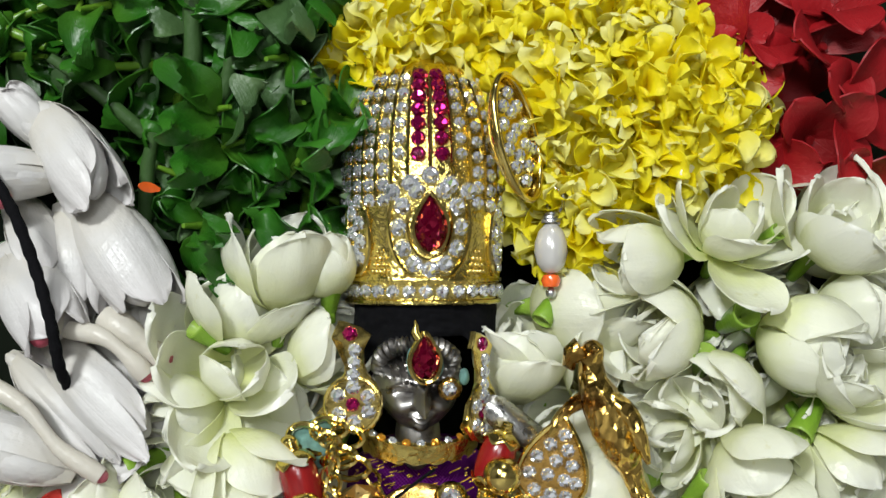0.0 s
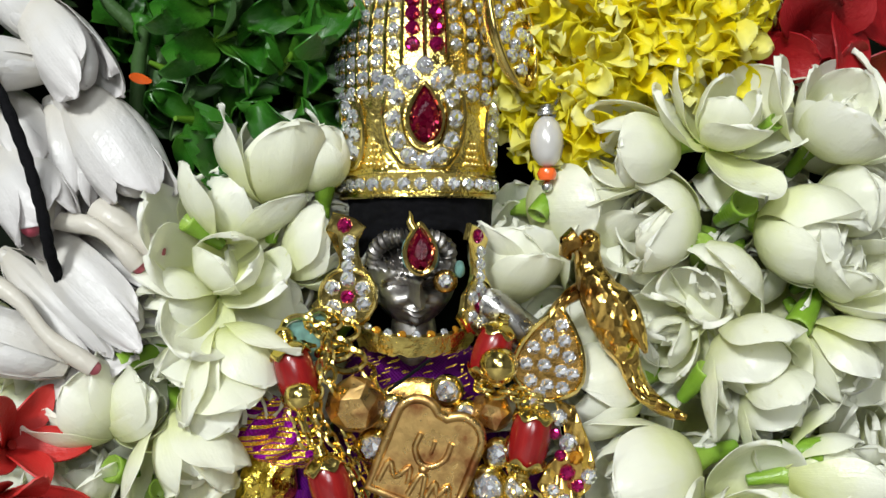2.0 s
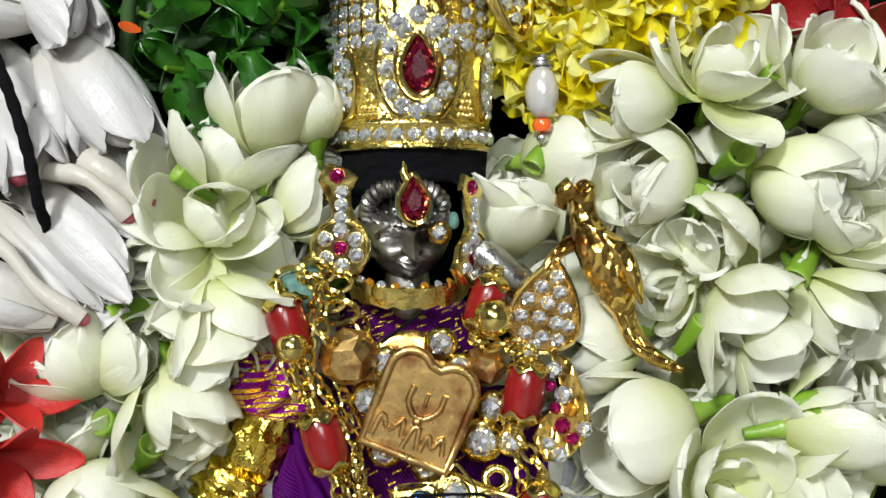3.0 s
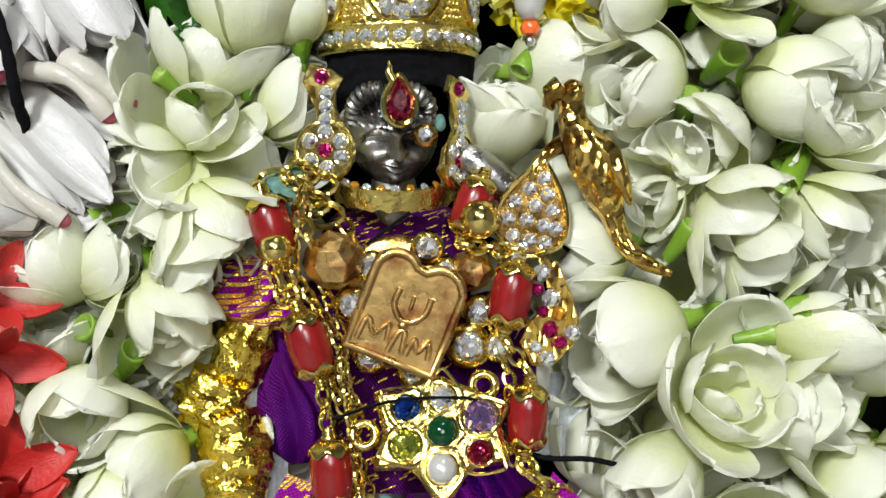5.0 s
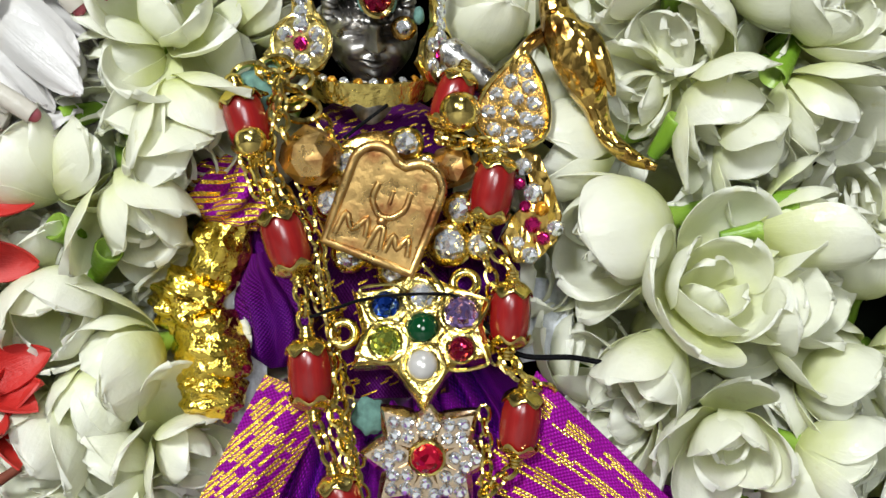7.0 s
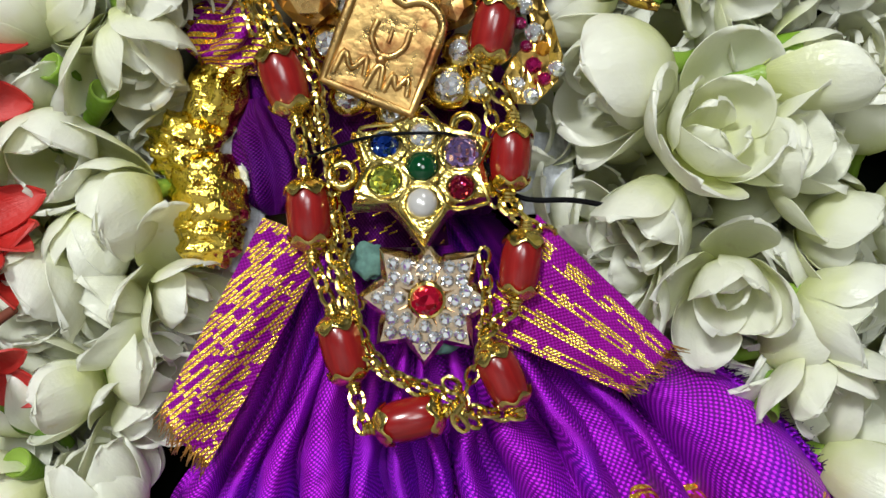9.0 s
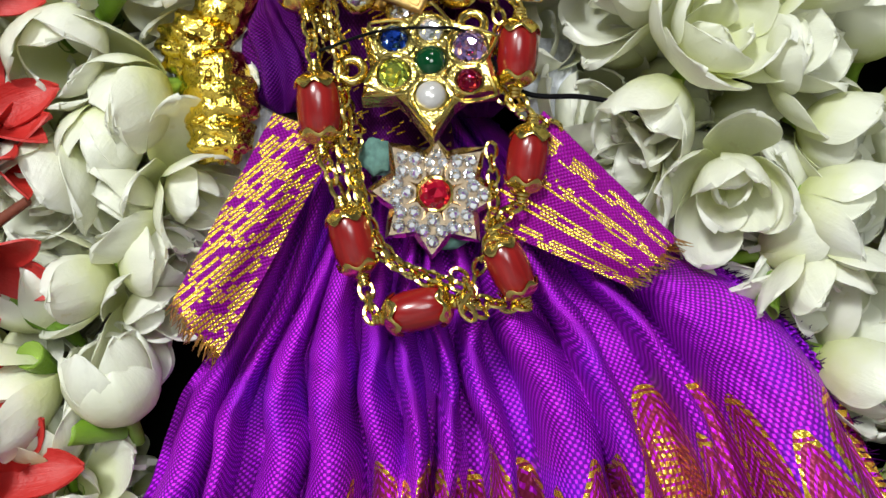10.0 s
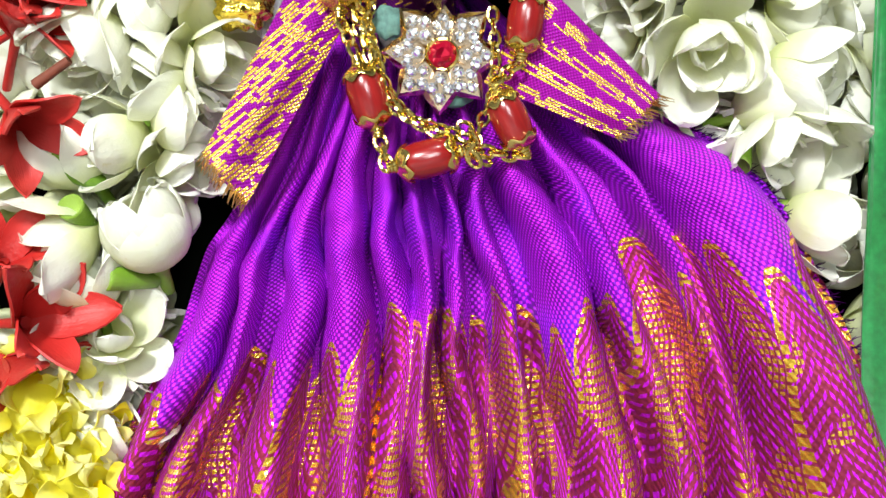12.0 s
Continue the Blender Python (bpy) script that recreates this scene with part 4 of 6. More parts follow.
def hair_coils():
    """Ribbed locks that sweep back from the brow on both sides."""
    out = []
    for s, reach in ((-1, 6.0), (1, 5.2)):
        pts = smooth_path([(hx + s * 1.2, 3.6, hz + 6.6), (hx + s * 3.4, 4.0, hz + 6.2), (hx + s * 5.4, 5.8, hz + 4.6), (hx + s * reach, 8.0, hz + 2.2)], 14)
        out.append(tube_data(pts, [1.35 * (1 + 0.16 * math.sin(k * 1.45)) * (1 - 0.3 * abs(k / len(pts) - 0.4)) for k in range(len(pts))], 10))
    return out


turn_face = pose(0, 0, 0, 6, 0, 8)
hx, hz = (-4.0, 164.0)
idol = joined(moved(head_mesh(), hx, 10.5, hz, turn_face), moved(ball(3.6, 3.6, 8), hx, 12, hz - 9), moved(ball(11, 5.5, 26), hx + 0.5, 15.5, hz - 34), tube_data([(hx, 24, 110), (hx, 26, 60), (hx, 26, 0)], [6, 5, 8], 16), *hair_coils())
solo("silver_idol", idol, SILVER, "small tarnished silver deity statue, dressed and jewelled", "statue")

# black cloth round the head
def hood_mesh():
    def f(u, v):
        a = radians(-115 + 230 * u)
        drop = 1.5 + 10.5 * min(1.0, max(0.0, (abs(u - 0.5) - 0.16) / 0.16)) + (0.8 if u < 0.5 else 0)
        z = 177.6 - v * (4.5 + drop)
        r = 11.6 - 1.2 * v + 0.5 * noise.noise(Vector((u * 9, v * 4, 1.0))) + 0.35 * noise.noise(Vector((u * 26, v * 9, 4.0)))
        return (-2.9 + r * math.sin(a), 14.2 - r * 0.80 * math.cos(a) + v * 0.6, z)
    v, fc, uv = grid(f, 72, 18)
    return mesh_of("hood", *shell(v, fc, uv, 72, 18, -0.6))


solo("black_headcloth", hood_mesh(), BLACKCLOTH, "creased black cloth wound below the crown", "cloth")

# ---- crown ----
CX, CY, CZ, SQ = -3.2, 14.0, 176.4, 0.80
CROWN = [(12.0, 0.0), (12.5, 0.25), (12.5, 0.7), (12.0, 0.9), (12.0, 3.3), (12.5, 3.6), (12.5, 4.1), (11.9, 4.5), (11.9, 7.0), (12.2, 11.0), (12.4, 15.0), (12.5, 19.5), (12.3, 24.0), (11.7, 28.0), (10.6, 31.8), (9.0, 35.0), (6.8, 37.3), (4.0, 38.6), (0.1, 39.2)]


def crown_r(h):
    return float(np.interp(h, [p[1] for p in CROWN], [p[0] for p in CROWN]))


def crown_at(a, h, out=0.0):
    r = crown_r(h) + out
    return CX + r * math.sin(radians(a)), CY - r * SQ * math.cos(radians(a)), CZ + h


def slope(h):
    return math.degrees(math.atan2(crown_r(h - 0.7) - crown_r(h + 0.7), 1.4))


crown = thing("crown", "tall gold crown set with rows of crystals and rubies", "crown")
part("shell", mesh_of("crown", *[q for q in grid(lambda u, v: (CX + CROWN[round(u * 18)][0] * math.sin(-2 * math.pi * v) * -1, CY - CROWN[round(u * 18)][0] * SQ * math.cos(2 * math.pi * v), CZ + CROWN[round(u * 18)][1]), 18, 48, closed_v=True)]), HAMMERED, crown)


def on_crown(r, mat, a, h, name="crystal", label=""):
    x, y, z = crown_at(a, h, 0.25)
    stone(r, mat, crown, x, y, z, name, turn=a, lean=slope(h), label=label)


for i in range(-7, 8):
    on_crown(1.15, CRYSTAL, i * 12.2 + 3, 2.1)
for col, a in enumerate((-2.5, 14.5)):
    for k in range(7):
        on_crown(1.2, RUBY, a, 23.0 + 2.5 * k - 0.07 * k * k, "ruby")
for a in (-88, -76, -64, -52, -40, -28, -16, 29, 43, 57, 71, 85):
    for k in range(9):
        h = 15.2 + 2.35 * k + (a % 3) * 0.4
        if abs(a - 4) < 26 and h < 22:
            continue
        if h < 36.5:
            on_crown(1.1 - 0.02 * k, CRYSTAL, a * (1 if h < 30 else 0.97), h)
for a in (-88, -78, -16 - 62, 80):
    for k in range(4):
        on_crown(0.95, CRYSTAL, a, 5.6 + 2.5 * k)
# ribs between the columns
for a in (-82, -70, -58, -46, -34, -22, -10, 6, 22, 36, 50, 64, 78):
    pts = [crown_at(a, h, 0.15) for h in (16 if abs(a - 6) > 20 else 22, 20, 24, 28, 31.5, 34.6, 36.8)]
    part("rib", tube(pts, 0.35, 6), GOLD, crown)
# the pear stone and its ring
px_, py_, pz_ = crown_at(6, 12.0, 0.3)
part("pear_ruby", pear_stone(4.9, 7.6, 1.3), GARNET, crown, "dark red pear-cut ruby", pose(px_ * MM, py_ * MM, pz_ * MM, 0, 0, 6))
part("pear_rim", pear_rim(5.4, 8.2, 0.35), GOLD, crown, m=pose(px_ * MM, (py_ - 0.2) * MM, pz_ * MM, 0, 0, 6))
for i in range(12):
    th = radians(90 + 30 * i)
    on_crown(1.45, CRYSTAL, 6 + 22.5 * math.cos(th) * (0.86 if math.sin(th) > 0.5 else 1.0), 11.9 + 6.4 * math.sin(th) + (1.5 if i == 0 else 0))
for a, h in ((-21, 17.2), (34, 17.4), (-8, 18.6), (20, 18.4)):
    on_crown(1.4, CRYSTAL, a, h)
# outer scroll round the pear, leaf medallions and the beaded triangles
for rad_a, rad_h in ((30, 8.4), (16.5, 5.1)):
    pts = [crown_at(6 + rad_a * math.cos(t), max(4.6, 11.9 + rad_h * math.sin(t)), 0.2) for t in [radians(150 + 12 * k) for k in range(21)]]
    part("scroll", tube(pts, 0.38, 6), GOLD, crown)
for a in (-56, 72):
    pts = [crown_at(a + 15 * math.cos(t), 10.6 + 6.2 * math.sin(t), 0.25) for t in [2 * math.pi * k / 24 for k in range(24)]]
    part("medallion_rim", tube(pts, 0.4, 6, True), GOLD, crown)
    for da, dh in ((-5, 3.4), (4, 2.0), (-6, 0.4), (5, -0.8), (-4, -2.4), (3, -3.6)):
        on_crown(1.2, CRYSTAL, a + da, 10.6 + dh)
for base in (-32, 45):
    for r in range(4):
        for k in range(5 - r):
            x, y, z = crown_at(base + (k - (4 - r) / 2) * 3.6, 5.2 + r * 1.0, 0.05)
            part("gold_grain", STONES.setdefault("grain", mesh_of("grain", *ball(0.42, 0.42, 0.42, 5, 7))), GOLD, crown, m=mat44(x, y, z))

# oval side ornament with its hanging pearl
sx, sz = (10.5, 201.6)
side = thing("crown_side_ornament", "oval gold ornament set with crystals at the crown's side", "ornament", m=pose(sx * MM, 3.6 * MM, sz * MM, -8, -12, 54))
part("dish", mesh_of("dish", *grid(lambda u, v: (5.2 * (1 - 0.0 * u) * (math.cos(2 * math.pi * v) * min(1, 1.25 - u)), -1.0 + 5.0 * u, 9.6 * math.sin(2 * math.pi * v) * min(1, 1.2 - u)), 6, 32, closed_v=True)), GOLD, side)
part("face_plate", mesh_of("oval", *ball(4.9, 0.9, 9.2, 12, 28)), GOLD, side)
part("rim", tube([(5.2 * math.cos(t), -0.9, 9.6 * math.sin(t)) for t in [2 * math.pi * k / 36 for k in range(36)]], 0.55, 7, True), GOLD, side)
for x, z in ((0, 6.8), (-1.9, 5.0), (1.7, 4.6), (-0.1, 3.9), (-2.9, 2.4), (2.8, 1.6), (0.2, 1.2), (-1.6, 0.2), (-3.0, -1.4), (1.7, -1.3), (3.2, -2.2), (-0.6, -2.7), (-2.2, -4.3), (1.1, -4.6), (-0.4, -6.6)):
    stone(1.15, CRYSTAL, side, x, -1.0, z, "crystal")
dx, dz = (16.7, 185.1)
drop = thing("pearl_drop", "white pearl drop with an orange bead on silver wire", "pendant", x=dx, y=8, z=dz)
part("pearl", lathe([(0.1, -4.0), (1.3, -3.6), (2.2, -2.4), (2.6, -0.6), (2.5, 1.0), (1.9, 2.7), (1.0, 3.7), (0.1, 4.0)], 20), PEARL, drop)
part("orange_bead", lathe([(0.3, -1.1), (1.2, -0.9), (1.55, 0), (1.2, 0.9), (0.3, 1.1)], 14), ORANGE, drop, "orange glass bead", mat44(0, 0, -5.0))
part("end_ball", mesh_of("ball", *ball(0.85, 0.85, 0.85, 8, 12)), STEEL, drop, m=mat44(0, 0, -6.9))
part("wire_wrap", tube([(1.15 * math.cos(k * 0.6) * (1 + 0.3 * math.sin(k * 0.2)), 1.15 * math.sin(k * 0.6), 3.9 + 0.05 * k) for k in range(34)], 0.33, 6), STEEL, drop)
part("wire_loop", tube([(0.6, 0, 4.8), (1.9, -0.4, 6.8), (1.7, -0.2, 8.6), (0.4, 0, 9.4), (-0.9, 0.3, 8.2), (-0.4, 0.3, 6.0)], 0.33, 6), STEEL, drop)
part("gold_hook", tube(smooth_path([(0.9, 0, 8.6), (2.2, -0.3, 9.0), (2.6, 0, 10.6), (0.6, 0, 13.2), (-1.4, 0, 13.4)], 5), 0.4, 6), GOLD, drop)

# ---- brow jewel and eye stone ----
bx, bz = (-2.7, 168.6)
brow = thing("brow_jewel", "pear-shaped ruby in a gold rim on the brow", "jewel", m=pose(bx * MM, 1.9 * MM, bz * MM, -6, 0, 6))
part("ruby", pear_stone(3.9, 5.6, 0.9), GARNET, brow, m=mat44(0, -0.6, -0.2))
part("rim", pear_rim(4.6, 6.6, 0.42), GOLD, brow, m=mat44(0, -0.3, -0.2))
part("back", plate_of([(2.4 * math.cos(t) * (1 - 0.6 * max(0, math.sin(t)) ** 1.6), 3.3 * math.sin(t) * (1.2 if math.sin(t) > 0 else 1)) for t in [2 * math.pi * k / 20 for k in range(20)]], 0.6), GOLDDARK, brow, m=mat44(0, 0.5, -0.2))
part("horn", tube([(-0.9, -0.3, 3.0), (-1.5, -0.4, 4.1), (-1.3, -0.5, 5.0), (-1.5, -0.5, 5.8)], [0.7, 0.65, 0.4, 0.1], 7), GOLD, brow)
part("wax", joined(moved(ball(0.8, 0.6, 2.2, 8, 10), -1.9, 0.8, -0.4), moved(ball(0.8, 0.6, 1.9, 8, 10), 2.1, 0.8, -0.8)), PATINA, brow, "greenish wax round the rim")
ex, ez = (1.0, 163.9)
eye = thing("eye_stone", "clear stone stuck over the eye with green wax", "jewel", x=ex, y=3.2, z=ez)
stone(1.15, CRYSTAL, eye, 0, 0, 0, "stone")
part("setting", mesh_of("wax", *ball(1.9, 0.9, 1.8, 10, 14)), GOLDDARK, eye, m=mat44(0, 0.9, 0))
part("wax", mesh_of("wax", *ball(0.8, 0.7, 1.3, 8, 10, lambda d: 0.2 * noise.noise(d * 3))), PATINA, eye, "pale green wax", mat44(2.2, 1.0, 1.8))

# ---- earrings ----


def earring(x, z, y, turn):
    e = thing("earring", "gold earring of crystals round a ruby flower", "earring", "earrings", m=pose(x * MM, y * MM, z * MM, 0, 0, turn))
    outline = [(-2.2, 11.4), (-3.3, 8.9), (-1.6, 8.4), (-1.3, 6), (-1.3, 3.6), (-2.2, 2.0), (-3.9, 0.6), (-4.6, -1.6), (-5.6, -2.6), (-4.2, -3.8), (-3.0, -5.0), (0, -5.6), (3.0, -4.8), (4.4, -2.6), (4.4, 0.2), (3.4, 2.2), (2.2, 3.4), (1.6, 5), (1.6, 8.0), (2.8, 9.2), (1.2, 10.4), (-0.6, 11.0)]
    part("plate", plate_of(outline[::-1], 0.9), GOLD, e)
    part("ring", tube([(4.2 * math.cos(t), -0.8, -1.2 + 4.1 * math.sin(t)) for t in [2 * math.pi * k / 24 for k in range(24)]], 0.35, 6, True), GOLD, e)
    stone(1.2, RUBY, e, -0.4, -0.9, 9.4, "ruby")
    for k, zz in enumerate((7.0, 5.1, 3.2)):
        stone(1.15, CRYSTAL, e, 0.3 - 0.1 * k, -0.9, zz, "crystal")
    stone(1.15, RUBY, e, 0, -1.0, -1.2, "ruby")
    for k in range(6):
        t = radians(28 + 60 * k + (8 if k > 2 else 0))
        stone(1.25, CRYSTAL, e, 2.65 * math.cos(t), -1.0, -1.2 + 2.6 * math.sin(t), "crystal")
    return e


earring(-13.4, 162.9, 3.5, -8)
earring(5.4, 161.2, 5.5, 58)

# ---- collar ----
qx, qz = (-3.6, 155.0)
collar = thing("neck_collar", "scalloped gold collar set with small stones", "necklace", m=pose(qx * MM, 8.0 * MM, (qz + 1.8) * MM, 20, 0, 3))


def collar_f(u, v):
    a = radians(-100 + 200 * u)
    s = 0.9 * abs(math.sin(u * 30)) + 0.5 * noise.noise(Vector((u * 24, v * 3, 2.0)))
    return (9.1 * math.sin(a) * (1 + 0.05 * (1 - v)), -6.6 * math.cos(a) * (1 + 0.022 * s), (1.3 - 2.9 * v) - 0.5 * s * (v > 0.8))


v_, f_, u_ = grid(collar_f, 90, 6)
part("band", mesh_of("band", *shell(v_, f_, u_, 90, 6, -0.9)), HAMMERED, collar)
for k in range(11):
    a = radians(-75 + 15 * k)
    stone(0.7, CRYSTAL if k % 2 else TOPAZ, collar, 8.4 * math.sin(a), -6.0 * math.cos(a), 1.4, "stone", turn=math.degrees(a), lean=60)

# ---- clothes on the chest ----


def cloth_lathe(profile, squash, pleats, amp, seed, rows=6):
    prof = [smooth for smooth in smooth_path([(r, 0, h) for r, h in profile], rows)]
    k = len(prof) - 1

    def f(u, v):
        p = prof[round(u * k)]
        a = -2 * math.pi * v
        w = 1 + amp * math.sin(pleats * a + 3 * math.sin(4 * u + seed)) + amp * 1.2 * noise.noise(Vector((math.cos(a) * 2, math.sin(a) * 2, u * 3 + seed)))
        return (p.x * w * math.cos(a), p.x * w * squash * math.sin(a), p.z)
    v, fc, uv = grid(f, k, 96, closed_v=True)
    reach = 2 * math.pi * max(r for r, h in profile)
    tall = abs(profile[-1][1] - profile[0][1])
    return mesh_of("cloth", v, fc, [(b * reach, a * tall) for a, b in uv])


solo("blouse", cloth_lathe([(10.5, -26), (10, -18), (11.5, -8), (13.0, 2), (12.8, 10), (10.0, 16), (5.5, 19)], 0.52, 7, 0.02, 1.0), SHADEBLOUSE, "purple brocade blouse with woven gold streaks", "garment", m=mat44(qx, 14.5, qz - 19))


def puff(x, z, y, w, h, az, label, seed, mat=None):
    return solo("gathered_cloth", cloth_lathe([(w * 0.18, -h / 2), (w * 0.42, -h * 0.36), (w * 0.5, -h * 0.05), (w * 0.42, h * 0.25), (w * 0.2, h / 2)], 0.75, 7, 0.24, seed), mat or SHADESILK, label, "cloth", "gathered silk", m=pose(x * MM, y * MM, z * MM, 0, az, 0))


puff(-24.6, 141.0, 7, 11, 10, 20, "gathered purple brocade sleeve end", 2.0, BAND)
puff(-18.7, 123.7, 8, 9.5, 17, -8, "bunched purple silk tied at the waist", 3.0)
puff(-20.6, 131.1, 12, 9, 16, 10, "bunched purple silk coloured dark for shade", 4.0)
puff(10.5, 127.6, 13, 12, 26, 0, "bunched purple silk behind the coral beads, coloured dark for shade", 5.0)

# ---- silver arm end, dark stick ----
a0, a1 = Vector((7.9, 160.3, 0)), Vector((15.1, 154.6, 0))
rod = [(a0.x - 0.4, 6.0, a0.y + 0.3), (a0.x, 5.8, a0.y), ((a0.x + a1.x) / 2, 6, (a0.y + a1.y) / 2), (a1.x, 6.5, a1.y)]
solo("silver_rod", tube(smooth_path(rod, 5), [1.2, 1.8, 2.2, 2.4, 2.5, 2.55] + [2.6] * 10, 16), ENGRAVED, "engraved silver rod end beside the earring", "rod")
solo("dark_stick", tube([(19.0, 8.0, 150.5), (23.7, 7.0, 146.5)], [1.0, 0.9], 8), BLACKTHREAD, "thin dark stick behind the leaf pendant", "stick")

# ---- leaf pendant with a string of stones ----
lx, lz = (16.7, 152.6)
leafp = thing("leaf_pendant", "gold leaf-shaped pendant paved with crystals", "pendant", m=pose(lx * MM, 3.0 * MM, lz * MM, 0, 12, -8))
half_w = lambda h: 5.2 * math.sin(min(1, (7.6 - h) / 9.5) * math.pi / 2) ** 0.9 * math.sqrt(max(0.0, min(1.0, (h + 6.4) / 3.0)))
hs = [7.5, 6.5, 5, 3.5, 2, 0.5, -1, -2.5, -4, -5.2, -6, -6.35]
part("plate", plate_of([(-half_w(h), h) for h in hs] + [(half_w(h), h) for h in reversed(hs)], 1.6, 0.5), GOLDDARK, leafp)
part("rim", tube([(-half_w(h), -1.2, h) for h in hs] + [(half_w(h), -1.2, h) for h in reversed(hs)], 0.4, 6, True), GOLD, leafp)
for x, z in ((0.6, 5.0), (-1.2, 3.2), (1.5, 2.9), (-2.8, 1.0), (0.1, 1.0), (2.6, 0.7), (-3.4, -1.6), (-0.7, -1.3), (1.9, -1.6), (3.6, -1.7), (-2.2, -3.9), (0.3, -4.1), (2.6, -4.0), (-0.6, -5.6)):
    stone(1.12, CRYSTAL, leafp, x, -1.6, z, "crystal")
tail = thing("stone_spray", "spray of small crystals, rubies and a topaz in gold", "ornament", m=mat44(0, 1.8, 0))
part("plate", plate_of([(17.0, 146.5), (18.3, 143), (18.6, 139.5), (16, 137), (14.4, 134), (16, 130.5), (19, 130.3), (22.3, 133.5), (23.0, 137), (21.8, 141), (20, 145.5)][::-1], 0.9), FEATHER, tail)
for x, z, r, mt in ((14.3, 146.0, 1.1, CRYSTAL), (17.6, 143.9, 1.3, CRYSTAL), (19.0, 140.2, 1.35, CRYSTAL), (20.1, 138.0, 1.1, TOPAZ), (17.8, 138.3, 0.9, RUBY), (18.8, 135.7, 1.2, RUBY), (22.0, 135.2, 1.25, CRYSTAL), (20.3, 133.8, 1.0, RUBY), (18.4, 131.5, 1.2, CRYSTAL), (16.7, 133.2, 1.0, CRYSTAL), (17.0, 141.5, 0.9, RUBY)):
    stone(r, mt, tail, x, -1.1, z, "stone")

# ---- golden parrot ----
def bird():
    pts = [(20.6, 170.6, 1.0), (21.5, 169.8, 1.0), (21.9, 168.0, 1.2), (22.2, 165.5, 1.0), (23.3, 162.7, 0.6), (24.9, 159.0, 0.6), (26.6, 155.3, 1.2), (27.9, 152.5, 2.0), (28.8, 150.0, 2.4), (30.4, 147.3, 2.4), (33.1, 145.1, 2.2), (36.5, 143.6, 2.0)]
    rad = [1.0, 2.4, 1.9, 2.2, 3.0, 3.3, 2.8, 1.9, 1.5, 1.4, 1.2, 0.6]
    path = smooth_path([(p[0], p[2], p[1]) for p in pts], 6)
    rr = np.interp(np.linspace(0, 11, len(path)), range(12), rad)
    rr = [float(r) * (1 + 0.02 * math.sin(i * 2.3)) for i, r in enumerate(rr)]
    beak = [(20.4, 170.2), (19.0, 169.4), (18.6, 167.9), (19.3, 167.1)]
    b = tube_data([(p[0], 0.4, p[1]) for p in beak], [2.0, 1.6, 1.0, 0.25], 10)
    wing = [(22.7, 163.9), (25.5, 161.0), (27.6, 157.0), (28.9, 153.5)]
    w1 = tube_data(smooth_path([(p[0] + 1.2, -0.9, p[1]) for p in wing], 4), [0.8, 1.2, 1.5, 1.7, 1.8, 1.8, 1.7, 1.5, 1.3, 1.1, 0.8, 0.6, 0.3], 10)
    legs = tube_data(smooth_path([(p[0], 2.2, p[1]) for p in ((22.1, 163.1), (19.2, 161.5), (17.3, 159.5), (15.9, 156.6))], 4), [1.6, 1.5, 1.3, 1.2, 1.1, 1.0, 1.0, 1.0, 1.0, 1.0, 1.0, 0.9, 0.8], 8)
    t2 = tube_data(smooth_path([(p[0], 0.9, p[1]) for p in ((26.9, 152.9), (28.4, 148.8), (30.2, 146.5), (31.8, 146.0))], 4), 0.8, 7)
    eye_l = moved(ball(0.55, 0.4, 0.55, 8, 10), pts[1][0] + 0.6, -1.6, pts[1][1] + 0.6)
    return joined(tube_data(path, rr, 16), b, w1, legs, t2, eye_l)


solo("golden_parrot", bird(), FEATHER, "small gold parrot figure perched on the pendant", "figurine")

# ---- medallion and the crystal pendant behind it ----
mx, mz = (-1.5, 138.8)
med = thing("gold_medallion", "old gold medallion with embossed lines and two lobes on top", "medallion", m=pose(mx * MM, 1.2 * MM, mz * MM, 4, 22, 0))
arc = lambda cx, cz, r, a, b, n: [(cx + r * math.cos(radians(a + (b - a) * k / n)), cz + r * math.sin(radians(a + (b - a) * k / n))) for k in range(n + 1)]
shape = [(-6.8, -8.0), (6.8, -8.0)] + arc(3.3, 3.9, 3.5, 0, 140, 10) + arc(-3.5, 4.3, 3.3, 40, 180, 10)
shape = [(x, z) for x, z in shape]
part("plate", plate_of(shape, 1.3, 0.2), GOLDOLD, med)
rim = []
for p, q in zip(shape, shape[1:] + shape[:1]):
    rim += [(p[0] * 0.97, -1.3, p[1] * 0.97), ((p[0] + q[0]) / 2 * 0.97, -1.3, (p[1] + q[1]) / 2 * 0.97)]
part("rim", tube(rim, 0.72, 8, True), GOLDOLD, med)
part("embossed_line", tube(smooth_path([(-2.2, -1.4, 2.6), (-2.3, -1.4, 0.4), (-1.2, -1.4, -1.2), (0.1, -1.4, -1.7), (1.5, -1.4, -1.1), (2.5, -1.4, 0.5), (2.5, -1.4, 2.8)], 5), 0.5, 7), GOLDOLD, med)
part("embossed_line", tube([(0.1, -1.4, 2.2), (0.2, -1.4, 0.2)], 0.32, 7), GOLDOLD, med)
part("embossed_knob", mesh_of("knob", *ball(0.8, 0.6, 0.8, 8, 12)), GOLDOLD, med, m=mat44(0.1, -1.4, -2.3))
